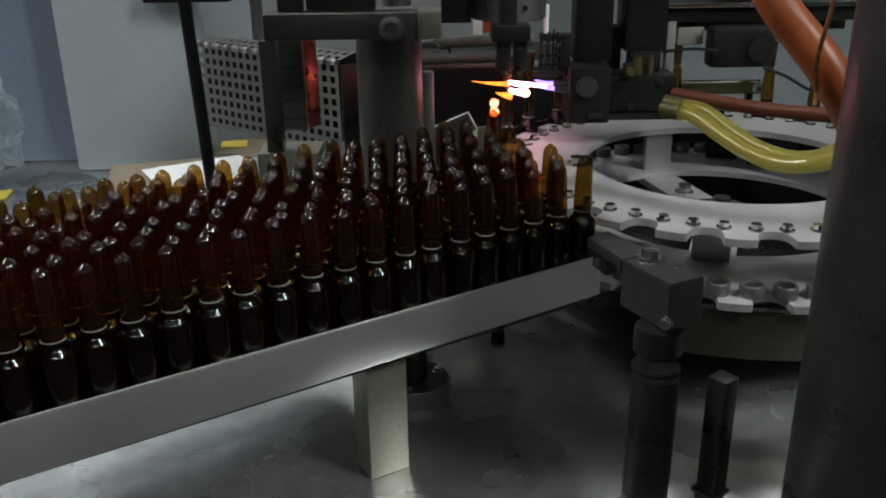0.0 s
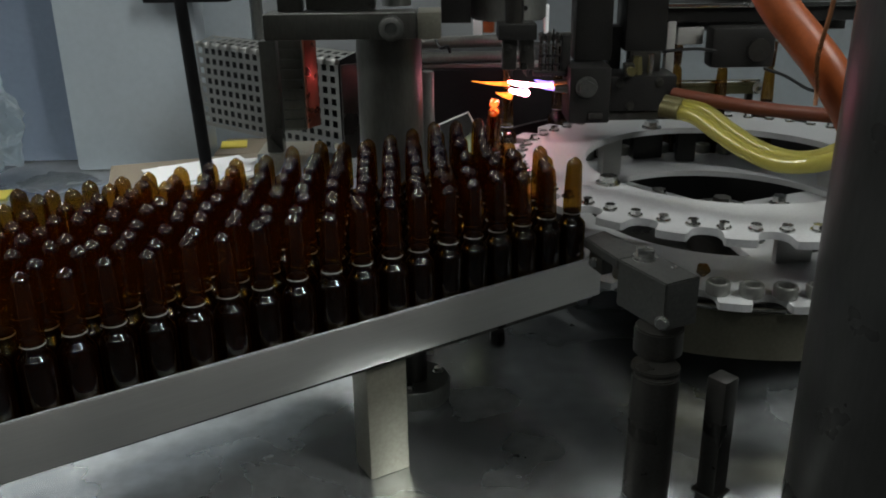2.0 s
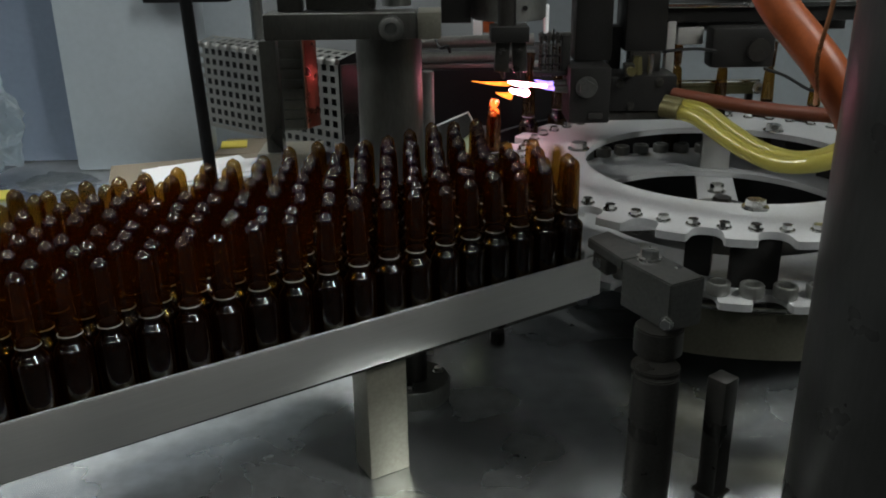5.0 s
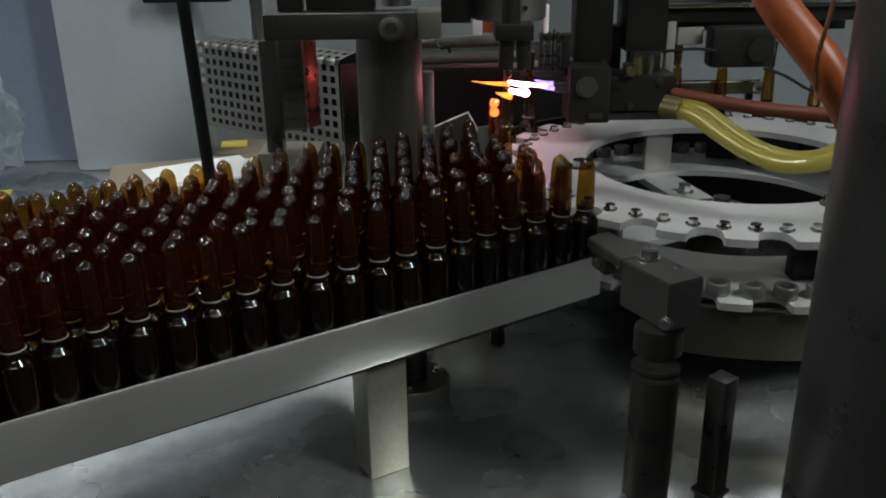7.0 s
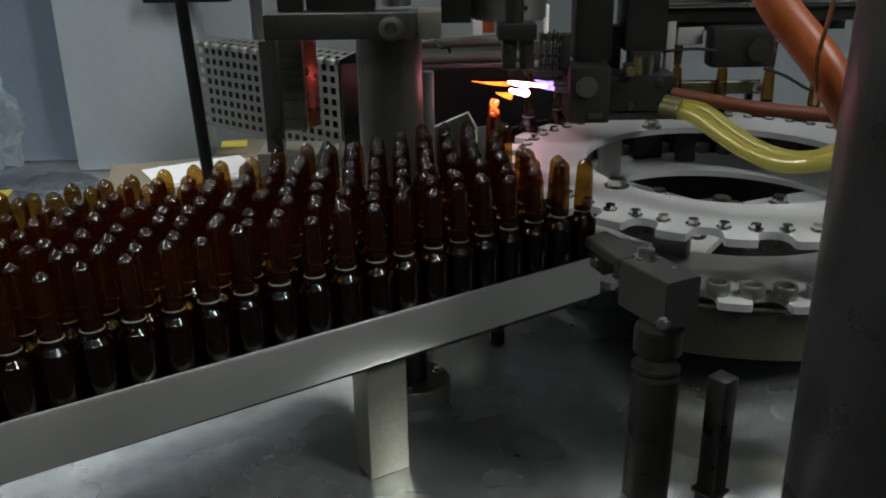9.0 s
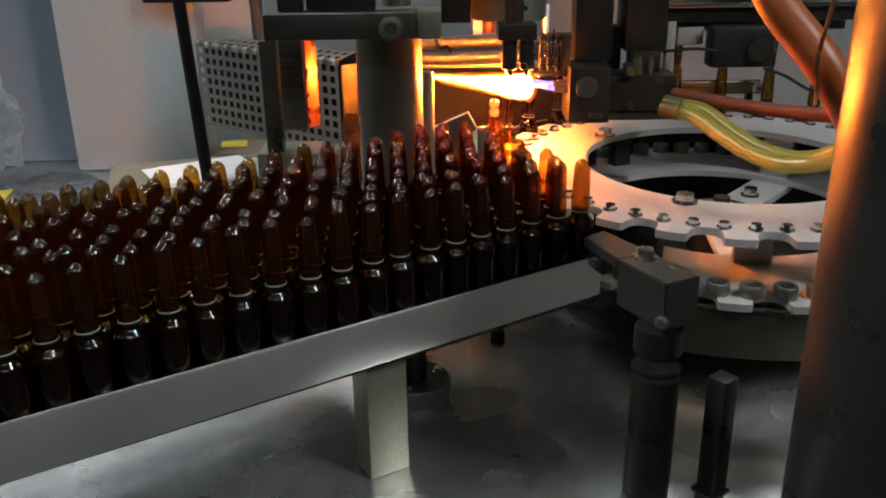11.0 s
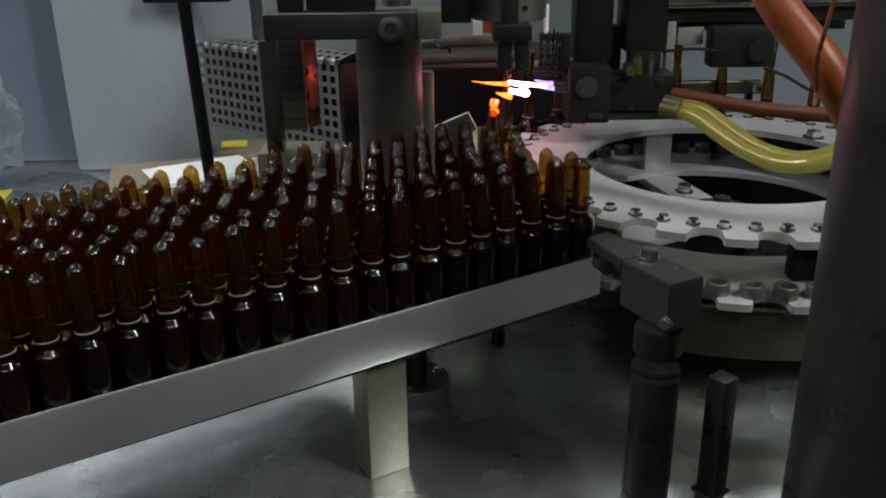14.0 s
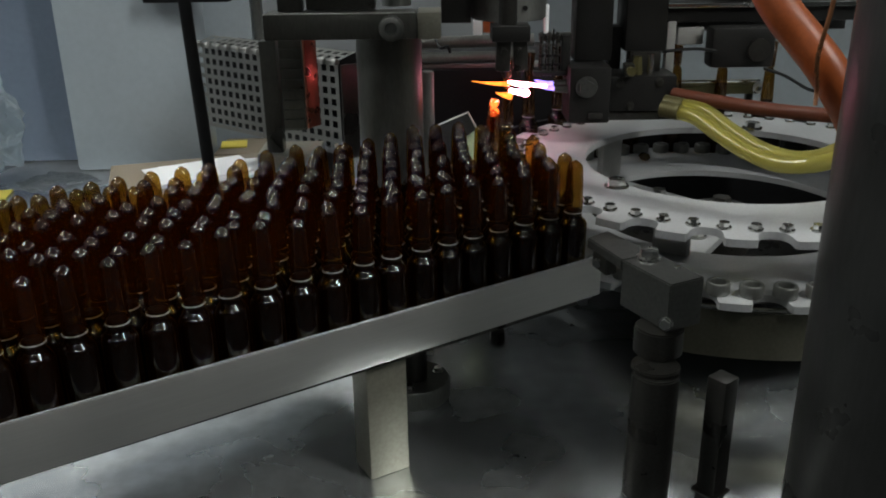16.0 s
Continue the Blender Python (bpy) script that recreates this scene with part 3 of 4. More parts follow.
part("arm_screw", hex_bolt((0.0760, 0.4030, 0.0925), 0.0020, 0.0020, True, Vector((-0.3, -0.95, 0))), POLISHED, arm)
part("arm_web", prism([(0.0790, 0.3960), (0.0850, 0.3990), (0.0800, 0.4120), (0.0745, 0.4090)], 0.0880, 0.0964, 0.0005), DARK_STEEL, arm)
part("dowel", rod((0.1075, 0.3720, 0.1016), (0.1075, 0.3720, 0.1023), 0.0016, None, 12), POLISHED, block)
# ---- big column in front ----
column = thing("machine_column", (0.1885, 0.30, FLOOR_Z), "thick round dark grey steel machine column", "machine column")
part("shaft", rod((0.1885, 0.30, FLOOR_Z), (0.1885, 0.30, 0.60), 0.0455, None, 64), COLUMN, column)

# ---- clamp frame behind the tray ----
clamp = thing("clamp_frame", (-0.03, 0.54, 0.0), "dark steel clamp frame on a thick round pillar", "machine frame")
part("pillar", rod((-0.0312, 0.542, 0.0), (-0.0312, 0.542, 0.1885), 0.0200, None, 48, 0.001), CLAMP_STEEL, clamp)
part("pillar_side", rod((-0.0085, 0.566, 0.0), (-0.0085, 0.566, 0.1600), 0.0042, None, 20, 0.0006), MID_STEEL, clamp, "slim bright rod beside the pillar")
bar = part("crossbar", box(-0.0985, -0.0130, 0.500, 0.524, 0.1895, 0.2035, 0.0008), CLAMP_STEEL, clamp)
part("bar_edge", box(-0.0980, -0.0135, 0.4998, 0.5012, 0.2035, 0.2041, 0.0001), EDGE_GLINT, bar, "bright painted highlight along the top edge")
part("clamp_jaw", box(-0.0125, 0.0008, 0.502, 0.530, 0.1890, 0.2035, 0.0008), POST_STEEL, clamp)
part("clamp_bolt", lathe([(0, 0), (0.0072, 0), (0.0072, 0.0012), (0.0062, 0.0014), (0.0062, 0.0036), (0.0054, 0.0042), (0.0034, 0.0042), (0.0030, 0.0020), (0, 0.0020)], (-0.0270, 0.4995, 0.1955), 24, None, Matrix.Rotation(radians(90), 4, "X")), MID_STEEL, bar)
part("upright", box(-0.1020, -0.0925, 0.500, 0.510, 0.1250, 0.1893, 0.0006), CLAMP_STEEL, clamp)
part("base_block", box(-0.1085, -0.0725, 0.500, 0.530, 0.1000, 0.1245, 0.001), POST_STEEL, clamp)
reeded = part("reeded_plate", box(-0.1020, -0.0866, 0.555, 0.559, 0.125, 0.184, 0.0005), MID_STEEL, clamp)
for k in range(9):
    z = 0.1268 + 0.0063 * k
    part("reed", box(-0.1018, -0.0868, 0.5536, 0.5549, z, z + 0.0058, 0.0003), CLAMP_STEEL, reeded)
part("slot_strip", box(-0.0880, -0.0760, 0.5562, 0.5578, 0.127, 0.184, 0.0003, None, 59.4), RED_SLOT, clamp, "polished strip tinted with the flame's red reflection")
part("upper_bar", box(-0.0760, -0.0370, 0.515, 0.535, 0.2040, 0.30, 0.001), DARK_STEEL, clamp)
part("upper_pillar", rod((-0.0260, 0.545, 0.2036), (-0.0260, 0.545, 0.34), 0.0090, None, 24), MID_STEEL, clamp)
part("upper_post", box(-0.0920, -0.0780, 0.512, 0.522, 0.2036, 0.32, 0.0008), DARK_STEEL, clamp)

# ---- black rod ----
black_rod = thing("black_rod", (-0.1345, 0.497, 0.0), "slim matt black rod leaning over the tray", "rod")
part("shaft", rod((-0.1325, 0.497, 0.0), (-0.1450, 0.500, 0.30), 0.0038, 0.0034, 16), BLACK, black_rod)

part("foot", box(-0.1420, -0.1150, 0.488, 0.506, 0.0, 0.0060, 0.001), BLACK, black_rod)

# ---- perforated guard ----
guard = thing("perforated_guard", (-0.15, 0.78, 0.0), "grey sheet metal guard with rows of square holes", "machine guard")


def perforated(p0, p1, z0, z1, cell, hole, thick, tall=0.0093, high=0.0054):
    """A sheet between two floor points with square holes, as a real grille."""
    bm = bmesh.new()
    p0, p1 = Vector((*p0, 0)), Vector((*p1, 0))
    d = (p1 - p0).normalized()
    cols, rows = int((p1 - p0).length / cell), int((z1 - z0) / tall)
    bar, sill = (cell - hole) / 2, (tall - high) / 2
    xs = [c * cell + s * bar for c in range(cols + 1) for s in (-1, 1)]
    zs = [r * tall + s * sill for r in range(rows + 1) for s in (-1, 1)]
    grid = [[bm.verts.new(p0 + d * a + Vector((0, 0, z0 + b))) for b in zs] for a in xs]
    faces = []
    for i in range(len(xs) - 1):
        for j in range(len(zs) - 1):
            if not (i % 2 and j % 2):
                faces.append(bm.faces.new((grid[i][j], grid[i + 1][j], grid[i + 1][j + 1], grid[i][j + 1])))
    bmesh.ops.solidify(bm, geom=faces, thickness=thick)
    bmesh.ops.recalc_face_normals(bm, faces=bm.faces)
    return bm


part("front_sheet", perforated((-0.2280, 0.835), (-0.0830, 0.715), 0.0670, 0.1420, 0.0098, 0.0056, 0.0012), GUARD_STEEL, guard)
bm = perforated((-0.2280, 0.835), (-0.0830, 0.715), 0.0, 0.021, 0.0098, 0.0056, 0.0012)
hinge = Vector((-0.2260, 0.835, 0.0))
axis = Vector((0.146, -0.120, 0.0)).normalized()
bmesh.ops.rotate(bm, verts=bm.verts, cent=hinge, matrix=Matrix.Rotation(radians(-78), 3, axis))
up = max((v.co - hinge).dot(Vector((0.120, 0.146, 0))) for v in bm.verts)
if up < 0.001:
    bmesh.ops.rotate(bm, verts=bm.verts, cent=hinge, matrix=Matrix.Rotation(radians(156), 3, axis))
bmesh.ops.translate(bm, verts=bm.verts, vec=(0, 0, 0.1418))
part("top_sheet", bm, GUARD_STEEL, guard)
part("end_sheet", box(-0.0825, -0.0530, 0.716, 0.718, 0.063, 0.141, 0.0004, None, 30), DARK_STEEL, guard)
part("inner_box", box(-0.232, -0.068, 0.796, 0.838, 0.0640, 0.1405, 0.001, None, -39.4), BLACK, guard)
part("stand", box(-0.165, -0.10, 0.815, 0.835, 0.0, 0.0638, 0.001, None, -39.4), MID_STEEL, guard)
for k in range(14):
    c = Vector((-0.2255, 0.8330, 0.1422)).lerp(Vector((-0.0855, 0.7170, 0.1422)), k / 13)
    part("rim_curl", rod(c + Vector((-0.0022, 0.0018, 0)), c + Vector((0.0022, -0.0018, 0)), 0.0030, None, 12, 0.0006), GUARD_STEEL, guard)

# ---- carton and papers ----
carton = thing("carton", (-0.22, 0.82, 0.0), "flat brown cardboard carton on the machine table", "carton")
part("body", box(-0.322, -0.120, 0.758, 0.900, 0.0, 0.0165, 0.0012, None, 17), CARD, carton)
part("flap", box(-0.2950, -0.2000, 0.7525, 0.7545, 0.003, 0.0166, 0.0003, None, 17), CARD, carton)
papers = thing("paper_stack", (-0.235, 0.84, 0.0167), "loose white paper sheets on the carton", "papers")
for k, (dx, dy, a) in enumerate(((0, 0, 24), (0.004, 0.005, 17), (-0.006, 0.004, 31))):
    part("sheet", box(-0.282 + dx, -0.182 + dx, 0.800 + dy, 0.864 + dy, 0.0167 + 0.0012 * k, 0.0176 + 0.0012 * k, 0, None, a), PAPER, papers)
flat = thing("carton", (-0.18, 0.94, 0.0), "second flat brown cardboard carton under the guard", "carton")
part("body", box(-0.243, -0.110, 0.908, 0.975, 0.0, 0.0165, 0.0012), CARD, flat)
single("yellow_note", box(-0.243, -0.215, 0.930, 0.960, 0.0167, 0.0177, 0, None, 10), YELLOW, "yellow paper note on the carton", "note")
single("yellow_sheet", box(-0.47, -0.425, 0.805, 0.835, 0.0005, 0.0015, 0, None, 10), YELLOW, "yellow paper sheet on the table", "note")


def crumpled(centre, size, seed, detail=3, crease=0.0):
    """A lump with soft dents; crease adds sharp folds between flat facets."""
    bm = bmesh.new()
    bmesh.ops.create_icosphere(bm, subdivisions=detail, radius=1)
    for v in bm.verts:
        q = v.co * 2.2 + Vector((seed, seed * 2, 0))
        k = 1 + 0.34 * noise.noise(q) + 0.14 * abs(noise.noise(q * 2.3)) + 0.06 * abs(noise.noise(q * 4.6)) + 0.03 * noise.noise(q * 9)
        if crease:
            near_cells = noise.voronoi(q * 1.5)[0]
            k += crease * (near_cells[1] - near_cells[0]) - 0.5 * crease * noise.voronoi(q * 3.4)[0][0]
        v.co = Vector((v.co.x * size[0], v.co.y * size[1], v.co.z * size[2])) * k + Vector(centre)
    low = min(v.co.z for v in bm.verts)
    bmesh.ops.translate(bm, verts=bm.verts, vec=(0, 0, 0.0005 - low if centre[2] < 0.09 else 0))
    return bm


bag = single("plastic_bag", crumpled((-0.466, 0.85, 0.050), (0.044, 0.035, 0.058), 3.1, 5, 0.13), FILM, "crumpled clear plastic bag on the table", "plastic bag")
bag.data.shade_flat()
sheet_film = single("plastic_film", crumpled((-0.378, 0.835, 0.006), (0.034, 0.024, 0.007), 5.7, 5, 0.14), FILM_FLAT, "flat crumpled clear plastic film on the table", "plastic film")
sheet_film.data.shade_flat()

# ---- burner head ----
burner = thing("burner_head", (0.12, 0.61, 0.0), "black burner block with nozzles and screws", "burner")
part("block", box(0.0870, 0.1150, 0.590, 0.625, 0.1185, 0.1565, 0.0015), BLACKENED, burner)
part("manifold", box(0.1152, 0.1600, 0.592, 0.625, 0.1260, 0.1500, 0.0015), BLACKENED, burner)
part("face_screw", hex_bolt((0.0985, 0.5895, 0.1435), 0.0055, 0.003, True, Vector((0, -1, 0))), PUSHER_STEEL, burner)
part("slide", box(0.1150, 0.1600, 0.594, 0.622, 0.1195, 0.1255, 0.0008), DARK_STEEL, burner)
part("mast", box(0.0935, 0.1190, 0.615, 0.640, 0.1570, 0.36, 0.001), BLACKENED, burner)
part("motor_box", box(0.1270, 0.1550, 0.610, 0.645, 0.1640, 0.36, 0.001), BLACKENED, burner)
part("spacer", box(0.1191, 0.1268, 0.622, 0.640, 0.1502, 0.1790, 0.0006), BLACKENED, burner)
part("motor_neck", box(0.1300, 0.1520, 0.608, 0.620, 0.1502, 0.1640, 0.001), DARK_STEEL, burner)
part("brass_fitting", rod((0.134, 0.600, 0.1500), (0.134, 0.600, 0.1620), 0.004, 0.003, 6), BRASS, burner)
for k, (y, z) in enumerate(((0.600, 0.1408), (0.607, 0.1428))):
    part("nozzle", rod((0.0868, y, z), (0.0780, y, z), 0.0032, 0.0022, 16), DARK_STEEL, burner)
for k in range(5):
    x = 0.068 + 0.0045 * k
    part("needle", rod((x, 0.606 + 0.002 * (k % 2), 0.148), (x, 0.606 + 0.002 * (k % 2), 0.172 + 0.004 * (k % 3)), 0.0007, None, 8), POLISHED, burner)
for x in (0.0690, 0.0740, 0.0795):
    pin = part("guide_pin", rod((x, 0.604, 0.1525), (x, 0.604, 0.1785), 0.0010, None, 10), DARK_STEEL, burner)
    for z in (0.1560, 0.1620, 0.1690, 0.1760):
        part("collar", rod((x, 0.604, z), (x, 0.604, z + 0.0018), 0.0022, None, 12, 0.0003), BLACKENED if z < 0.165 else PUSHER_STEEL, pin)
part("needle_bar", box(0.064, 0.0940, 0.603, 0.612, 0.1490, 0.1520, 0.0006), BLACKENED, burner)
part("side_peg", box(0.0830, 0.0890, 0.604, 0.612, 0.1520, 0.1760, 0.0006), BLACKENED, burner)

for x, z in ((0.1215, 0.1455), (0.1290, 0.1300), (0.1480, 0.1460), (0.1560, 0.1310)):
    part("small_screw", hex_bolt((x, 0.5918, z), 0.0022, 0.0016, True, Vector((0, -1, 0))), DARK_STEEL, burner)
valve = part("valve_body", box(0.1235, 0.1300, 0.588, 0.598, 0.1502, 0.1585, 0.0006), DARK_STEEL, burner)
part("valve_knob", rod((0.1268, 0.5880, 0.1545), (0.1268, 0.5835, 0.1545), 0.0030, None, 12, 0.0004), BRASS, valve)
part("pipe_stub", rod((0.1425, 0.598, 0.1502), (0.1425, 0.598, 0.1640), 0.0021, None, 12), POLISHED, burner)
part("clip", box(0.1005, 0.1100, 0.588, 0.5895, 0.1220, 0.1260, 0.0004), DARK_STEEL, burner)
part("feed_tube", rod((0.0722, 0.610, 0.1770), (0.0722, 0.610, 0.1960), 0.0019, None, 12), PAPER, burner, "short white tube")
part("tube_holder", box(0.0680, 0.0900, 0.6085, 0.6150, 0.1720, 0.1770, 0.0006), DARK_STEEL, burner)

# ---- upper works ----
top = thing("upper_carriage", (0.21, 0.65, 0.30), "dark steel carriage plate hung above the wheel", "machine carriage")
part("plate", box(0.142, 0.30, 0.620, 0.66, 0.1815, 0.1935, 0.001), BLACKENED, top)
part("back_plate", box(0.150, 0.30, 0.662, 0.668, 0.1700, 0.1930, 0.0008), BLACKENED, top)
part("top_edge", box(0.142, 0.30, 0.617, 0.6198, 0.1915, 0.1945, 0.0005), POLISHED, top)
part("hanger", box(0.195, 0.225, 0.640, 0.66, 0.194, 0.40, 0.001), DARK_STEEL, top)
sensor = part("sensor_box", box(0.1840, 0.2270, 0.600, 0.619, 0.1530, 0.1800, 0.003), BLACKENED, top, "black box with a round cap")
part("sensor_cap", rod((0.2150, 0.5998, 0.1655), (0.2150, 0.5965, 0.1655), 0.0078, None, 20, 0.0006), DARK_STEEL, sensor)
part("guide_post", box(0.158, 0.164, 0.620, 0.628, 0.128, 0.1830, 0.0006), STEEL, top)
part("bracket", box(0.166, 0.184, 0.622, 0.640, 0.166, 0.178, 0.0008), STEEL, top)
head = thing("tweezer_head", (0.045, 0.565, 0.188), "dark steel tweezer head over the flame", "tweezer head")
part("crossbar", box(0.0365, 0.0605, 0.556, 0.578, 0.1800, 0.1895, 0.0008), BLACKENED, head)
for x, lean in ((0.0442, 1.5), (0.0545, -2.5)):
    arm_bm = box(x - 0.0046, x + 0.0046, 0.560, 0.568, 0.1610, 0.1799, 0.0008)
    bmesh.ops.rotate(arm_bm, verts=arm_bm.verts, cent=(x, 0.564, 0.18), matrix=Matrix.Rotation(radians(lean), 3, "Y"))
    finger = part("finger", arm_bm, DARK_STEEL, head)
    part("claw", rod((x, 0.5640, 0.1612), (x + 0.0012, 0.567, 0.1560), 0.0020, 0.0010, 10), BLACKENED, finger)
    part("finger_screw", hex_bolt((x, 0.5600, 0.1740), 0.0016, 0.0012, True, Vector((0, -1, 0))), DARK_STEEL, finger)
part("stem", rod((0.0470, 0.568, 0.1895), (0.0470, 0.568, 0.235), 0.006, None, 16), DARK_STEEL, head)
cylinder = thing("lift_cylinder", (0.0470, 0.61, 0.188), "grey steel lift cylinder above the burner", "cylinder")
part("body", rod((0.0470, 0.615, 0.1870), (0.0470, 0.615, 0.36), 0.0258, None, 40, 0.001), MID_STEEL, cylinder)
part("mount", box(0.0010, 0.0205, 0.585, 0.62, 0.1875, 0.36, 0.001), BLACKENED, cylinder)
part("rim_screw", rod((0.0560, 0.5905, 0.1960), (0.0560, 0.5885, 0.1960), 0.0016, None, 10), BLACKENED, cylinder)

# rear housing, pipes and chute
rear = thing("rear_housing", (0.02, 0.80, 0.0), "black rear housing with grey pipes above it", "machine housing")
part("cover", box(-0.045, 0.110, 0.745, 0.90, 0.0, 0.1300, 0.002), BLACK, rear)
part("pipe", rod((-0.030, 0.760, 0.1500), (0.080, 0.760, 0.1520), 0.0052, None, 20), MID_STEEL, rear)
part("pipe", rod((-0.030, 0.752, 0.1385), (0.080, 0.752, 0.1395), 0.0050, None, 20), MID_STEEL, rear)
part("rail", box(-0.045, 0.085, 0.750, 0.765, 0.1302, 0.1335, 0.0006), STEEL, rear)
part("orange_cap", rod((0.0420, 0.770, 0.1575), (0.0420, 0.770, 0.1690), 0.0050, None, 16), ORANGE, rear, "orange plastic cap")
part("white_tag", box(0.0285, 0.0365, 0.768, 0.771, 0.1545, 0.1680, 0.0004), PAPER, rear, "white label tag")
part("hook", tube([(-0.004, 0.735, 0.158), (0.000, 0.720, 0.152), (0.006, 0.712, 0.154), (0.008, 0.715, 0.149)], 0.0012, 8), BLACK, rear)
chute = thing("guide_plate", (0.01, 0.57, 0.066), "bent grey sheet metal guide plate by the tray", "guide plate")
bm = bmesh.new()
SHEET = [(-0.0086, 0.066), (0.0118, 0.066), (0.0118, 0.1121), (0.0237, 0.1208), (0.0178, 0.1319), (-0.0086, 0.1209)]
front = [bm.verts.new((x, 0.570, z)) for x, z in SHEET]
rear_side = [bm.verts.new((x + 0.0003, 0.5716, z + 0.0004)) for x, z in SHEET]
bm.faces.new(front)
bm.faces.new(rear_side[::-1])
for k in range(6):
    bm.faces.new((front[k], rear_side[k], rear_side[(k + 1) % 6], front[(k + 1) % 6]))
bmesh.ops.recalc_face_normals(bm, faces=bm.faces)
sheet = part("sheet", bm, PUSHER_STEEL, chute)
for (x0, z0), (x1, z1) in ((SHEET[5], SHEET[4]), (SHEET[4], SHEET[3])):
    part("worn_edge", rod((x0, 0.5700, z0), (x1, 0.5700, z1), 0.0006, None, 8), EDGE_GLINT, sheet, "bright painted highlight along the sheet edge")
# Added tab standing in for the pale greenish paper at the guide plate.
part("tab", box(0.0150, 0.0255, 0.5740, 0.5752, 0.066, 0.1205, 0.0003, None, -8), PALE_TAB, chute, "pale yellow-green tab standing in for paper")
part("lip", box(0.0238, 0.0330, 0.5745, 0.5760, 0.066, 0.1212, 0.0003, None, 20), PUSHER_STEEL, chute)

# olive bar behind the wheel that guides the waiting ampoules
guide = thing("guide_bar", (0.222, 0.705, 0.116), "olive metal guide bar with a ring nut behind the star wheel", "guide bar")
part("bar", box(0.1880, 0.2560, 0.7020, 0.7080, 0.1145, 0.1215, 0.0008), OLIVE, guide)
part("lip", box(0.1880, 0.2560, 0.7010, 0.7019, 0.1240, 0.1262, 0.0003), POLISHED, guide)
part("lip_web", box(0.1885, 0.2555, 0.7022, 0.7040, 0.1216, 0.1262, 0.0003), OLIVE, guide)
nut = part("ring_nut", lathe([(0.0016, 0), (0.0042, 0), (0.0046, 0.0006), (0.0046, 0.0030), (0.0038, 0.0036), (0.0020, 0.0036), (0.0016, 0.0)], (0.2540, 0.7009, 0.1195), 20, None, Matrix.Rotation(radians(90), 4, "X")), POLISHED, guide)
for x in (0.1925, 0.2515):
    part("leg", box(x - 0.0028, x + 0.0028, 0.7082, 0.7130, 0.0986, 0.1210, 0.0005), DARK_STEEL, guide)

# ---- hoses ----
orange = thing("orange_hose", (0.1380, 0.46, 0.262), "thick orange rubber hose hanging from above", "hose")
part("hose", tube([(0.1380, 0.46, 0.262), (0.1596, 0.43, 0.2149), (0.1708, 0.42, 0.1989), (0.1797, 0.41, 0.1859), (0.1900, 0.406, 0.1700), (0.2010, 0.406, 0.1530), (0.2160, 0.412, 0.1400), (0.2350, 0.420, 0.1350)], 0.0092, 24), ORANGE, orange)
part("end_collar", rod((0.2330, 0.4193, 0.1354), (0.2420, 0.4230, 0.1338), 0.0102, None, 24, 0.0006), DARK_STEEL, orange, "dark steel end collar")
single("red_tube", tube([(0.1576, 0.590, 0.1380), (0.1780, 0.570, 0.1372), (0.2010, 0.550, 0.1364), (0.2217, 0.530, 0.1372), (0.2367, 0.510, 0.1400), (0.26, 0.49, 0.146)], 0.0044, 16), RED_TUBE,
       "red-brown rubber gas tube from the burner", "tube")
for line in ([(0.1554, 0.575, 0.1338), (0.1715, 0.565, 0.1319), (0.1827, 0.545, 0.1245), (0.1947, 0.525, 0.1175), (0.2068, 0.505, 0.1160), (0.2168, 0.490, 0.1200), (0.2236, 0.475, 0.1290)],
             [(0.1506, 0.563, 0.1327), (0.1628, 0.553, 0.1303), (0.1738, 0.533, 0.1232), (0.1837, 0.513, 0.1180), (0.1955, 0.493, 0.1158), (0.2104, 0.478, 0.1195), (0.2200, 0.463, 0.1280)]):
    hose = thing("yellow_hose", line[0], "translucent yellow vinyl hose with a loose bend", "hose", "yellow hoses")
    part("hose", tube(line, 0.0048, 16), HOSE_YELLOW, hose)
    part("bore", tube(line, 0.0030, 12), HOSE_CORE, hose)
    part("ferrule", rod(Vector(line[0]) + Vector((-0.006, 0.0045, 0.0006)), Vector(line[0]) + Vector((0.004, -0.003, -0.0004)), 0.0055, None, 16), BRASS, hose)
single("copper_wire", tube([(0.178, 0.40, 0.26), (0.1745, 0.40, 0.2175), (0.1710, 0.40, 0.193), (0.1725, 0.40, 0.1787), (0.175, 0.405, 0.170)], 0.0011, 8), COPPER, "thin bent copper wire", "wire")
single("black_cable", tube([(0.150, 0.60, 0.165), (0.172, 0.598, 0.1668), (0.186, 0.598, 0.1650)], 0.0011, 8), BLACK, "thin black cable to the sensor box", "cable")
single("black_lead", tube([(0.220, 0.598, 0.1530), (0.230, 0.585, 0.1500), (0.240, 0.57, 0.1440), (0.247, 0.56, 0.1440)], 0.0011, 8), BLACK, "thin black lead under the sensor box", "cable")

# ---- ampoules on the wheel and waiting for it ----
SLOT = 360.0 / NOTCHES


def on_wheel(angle, z=DECK - 0.0003):
    a = radians(angle)
    return Vector((WHEEL.x + 0.1515 * math.cos(a), WHEEL.y + 0.1515 * math.sin(a), z))


LOAD_SLOT = -10     # station where ampoules join the wheel, counted back from the hot one
HOT = 168.5         # angle of the station just past the flame


def station(k):
    """Place of an ampoule at station k: the queue, then the wheel's notches."""
    if k >= LOAD_SLOT:
        return on_wheel(HOT + SLOT * k)
    e = on_wheel(HOT + SLOT * LOAD_SLOT)
    return e + Vector((0.034 * (LOAD_SLOT - k), -0.012 * (LOAD_SLOT - k), 0))


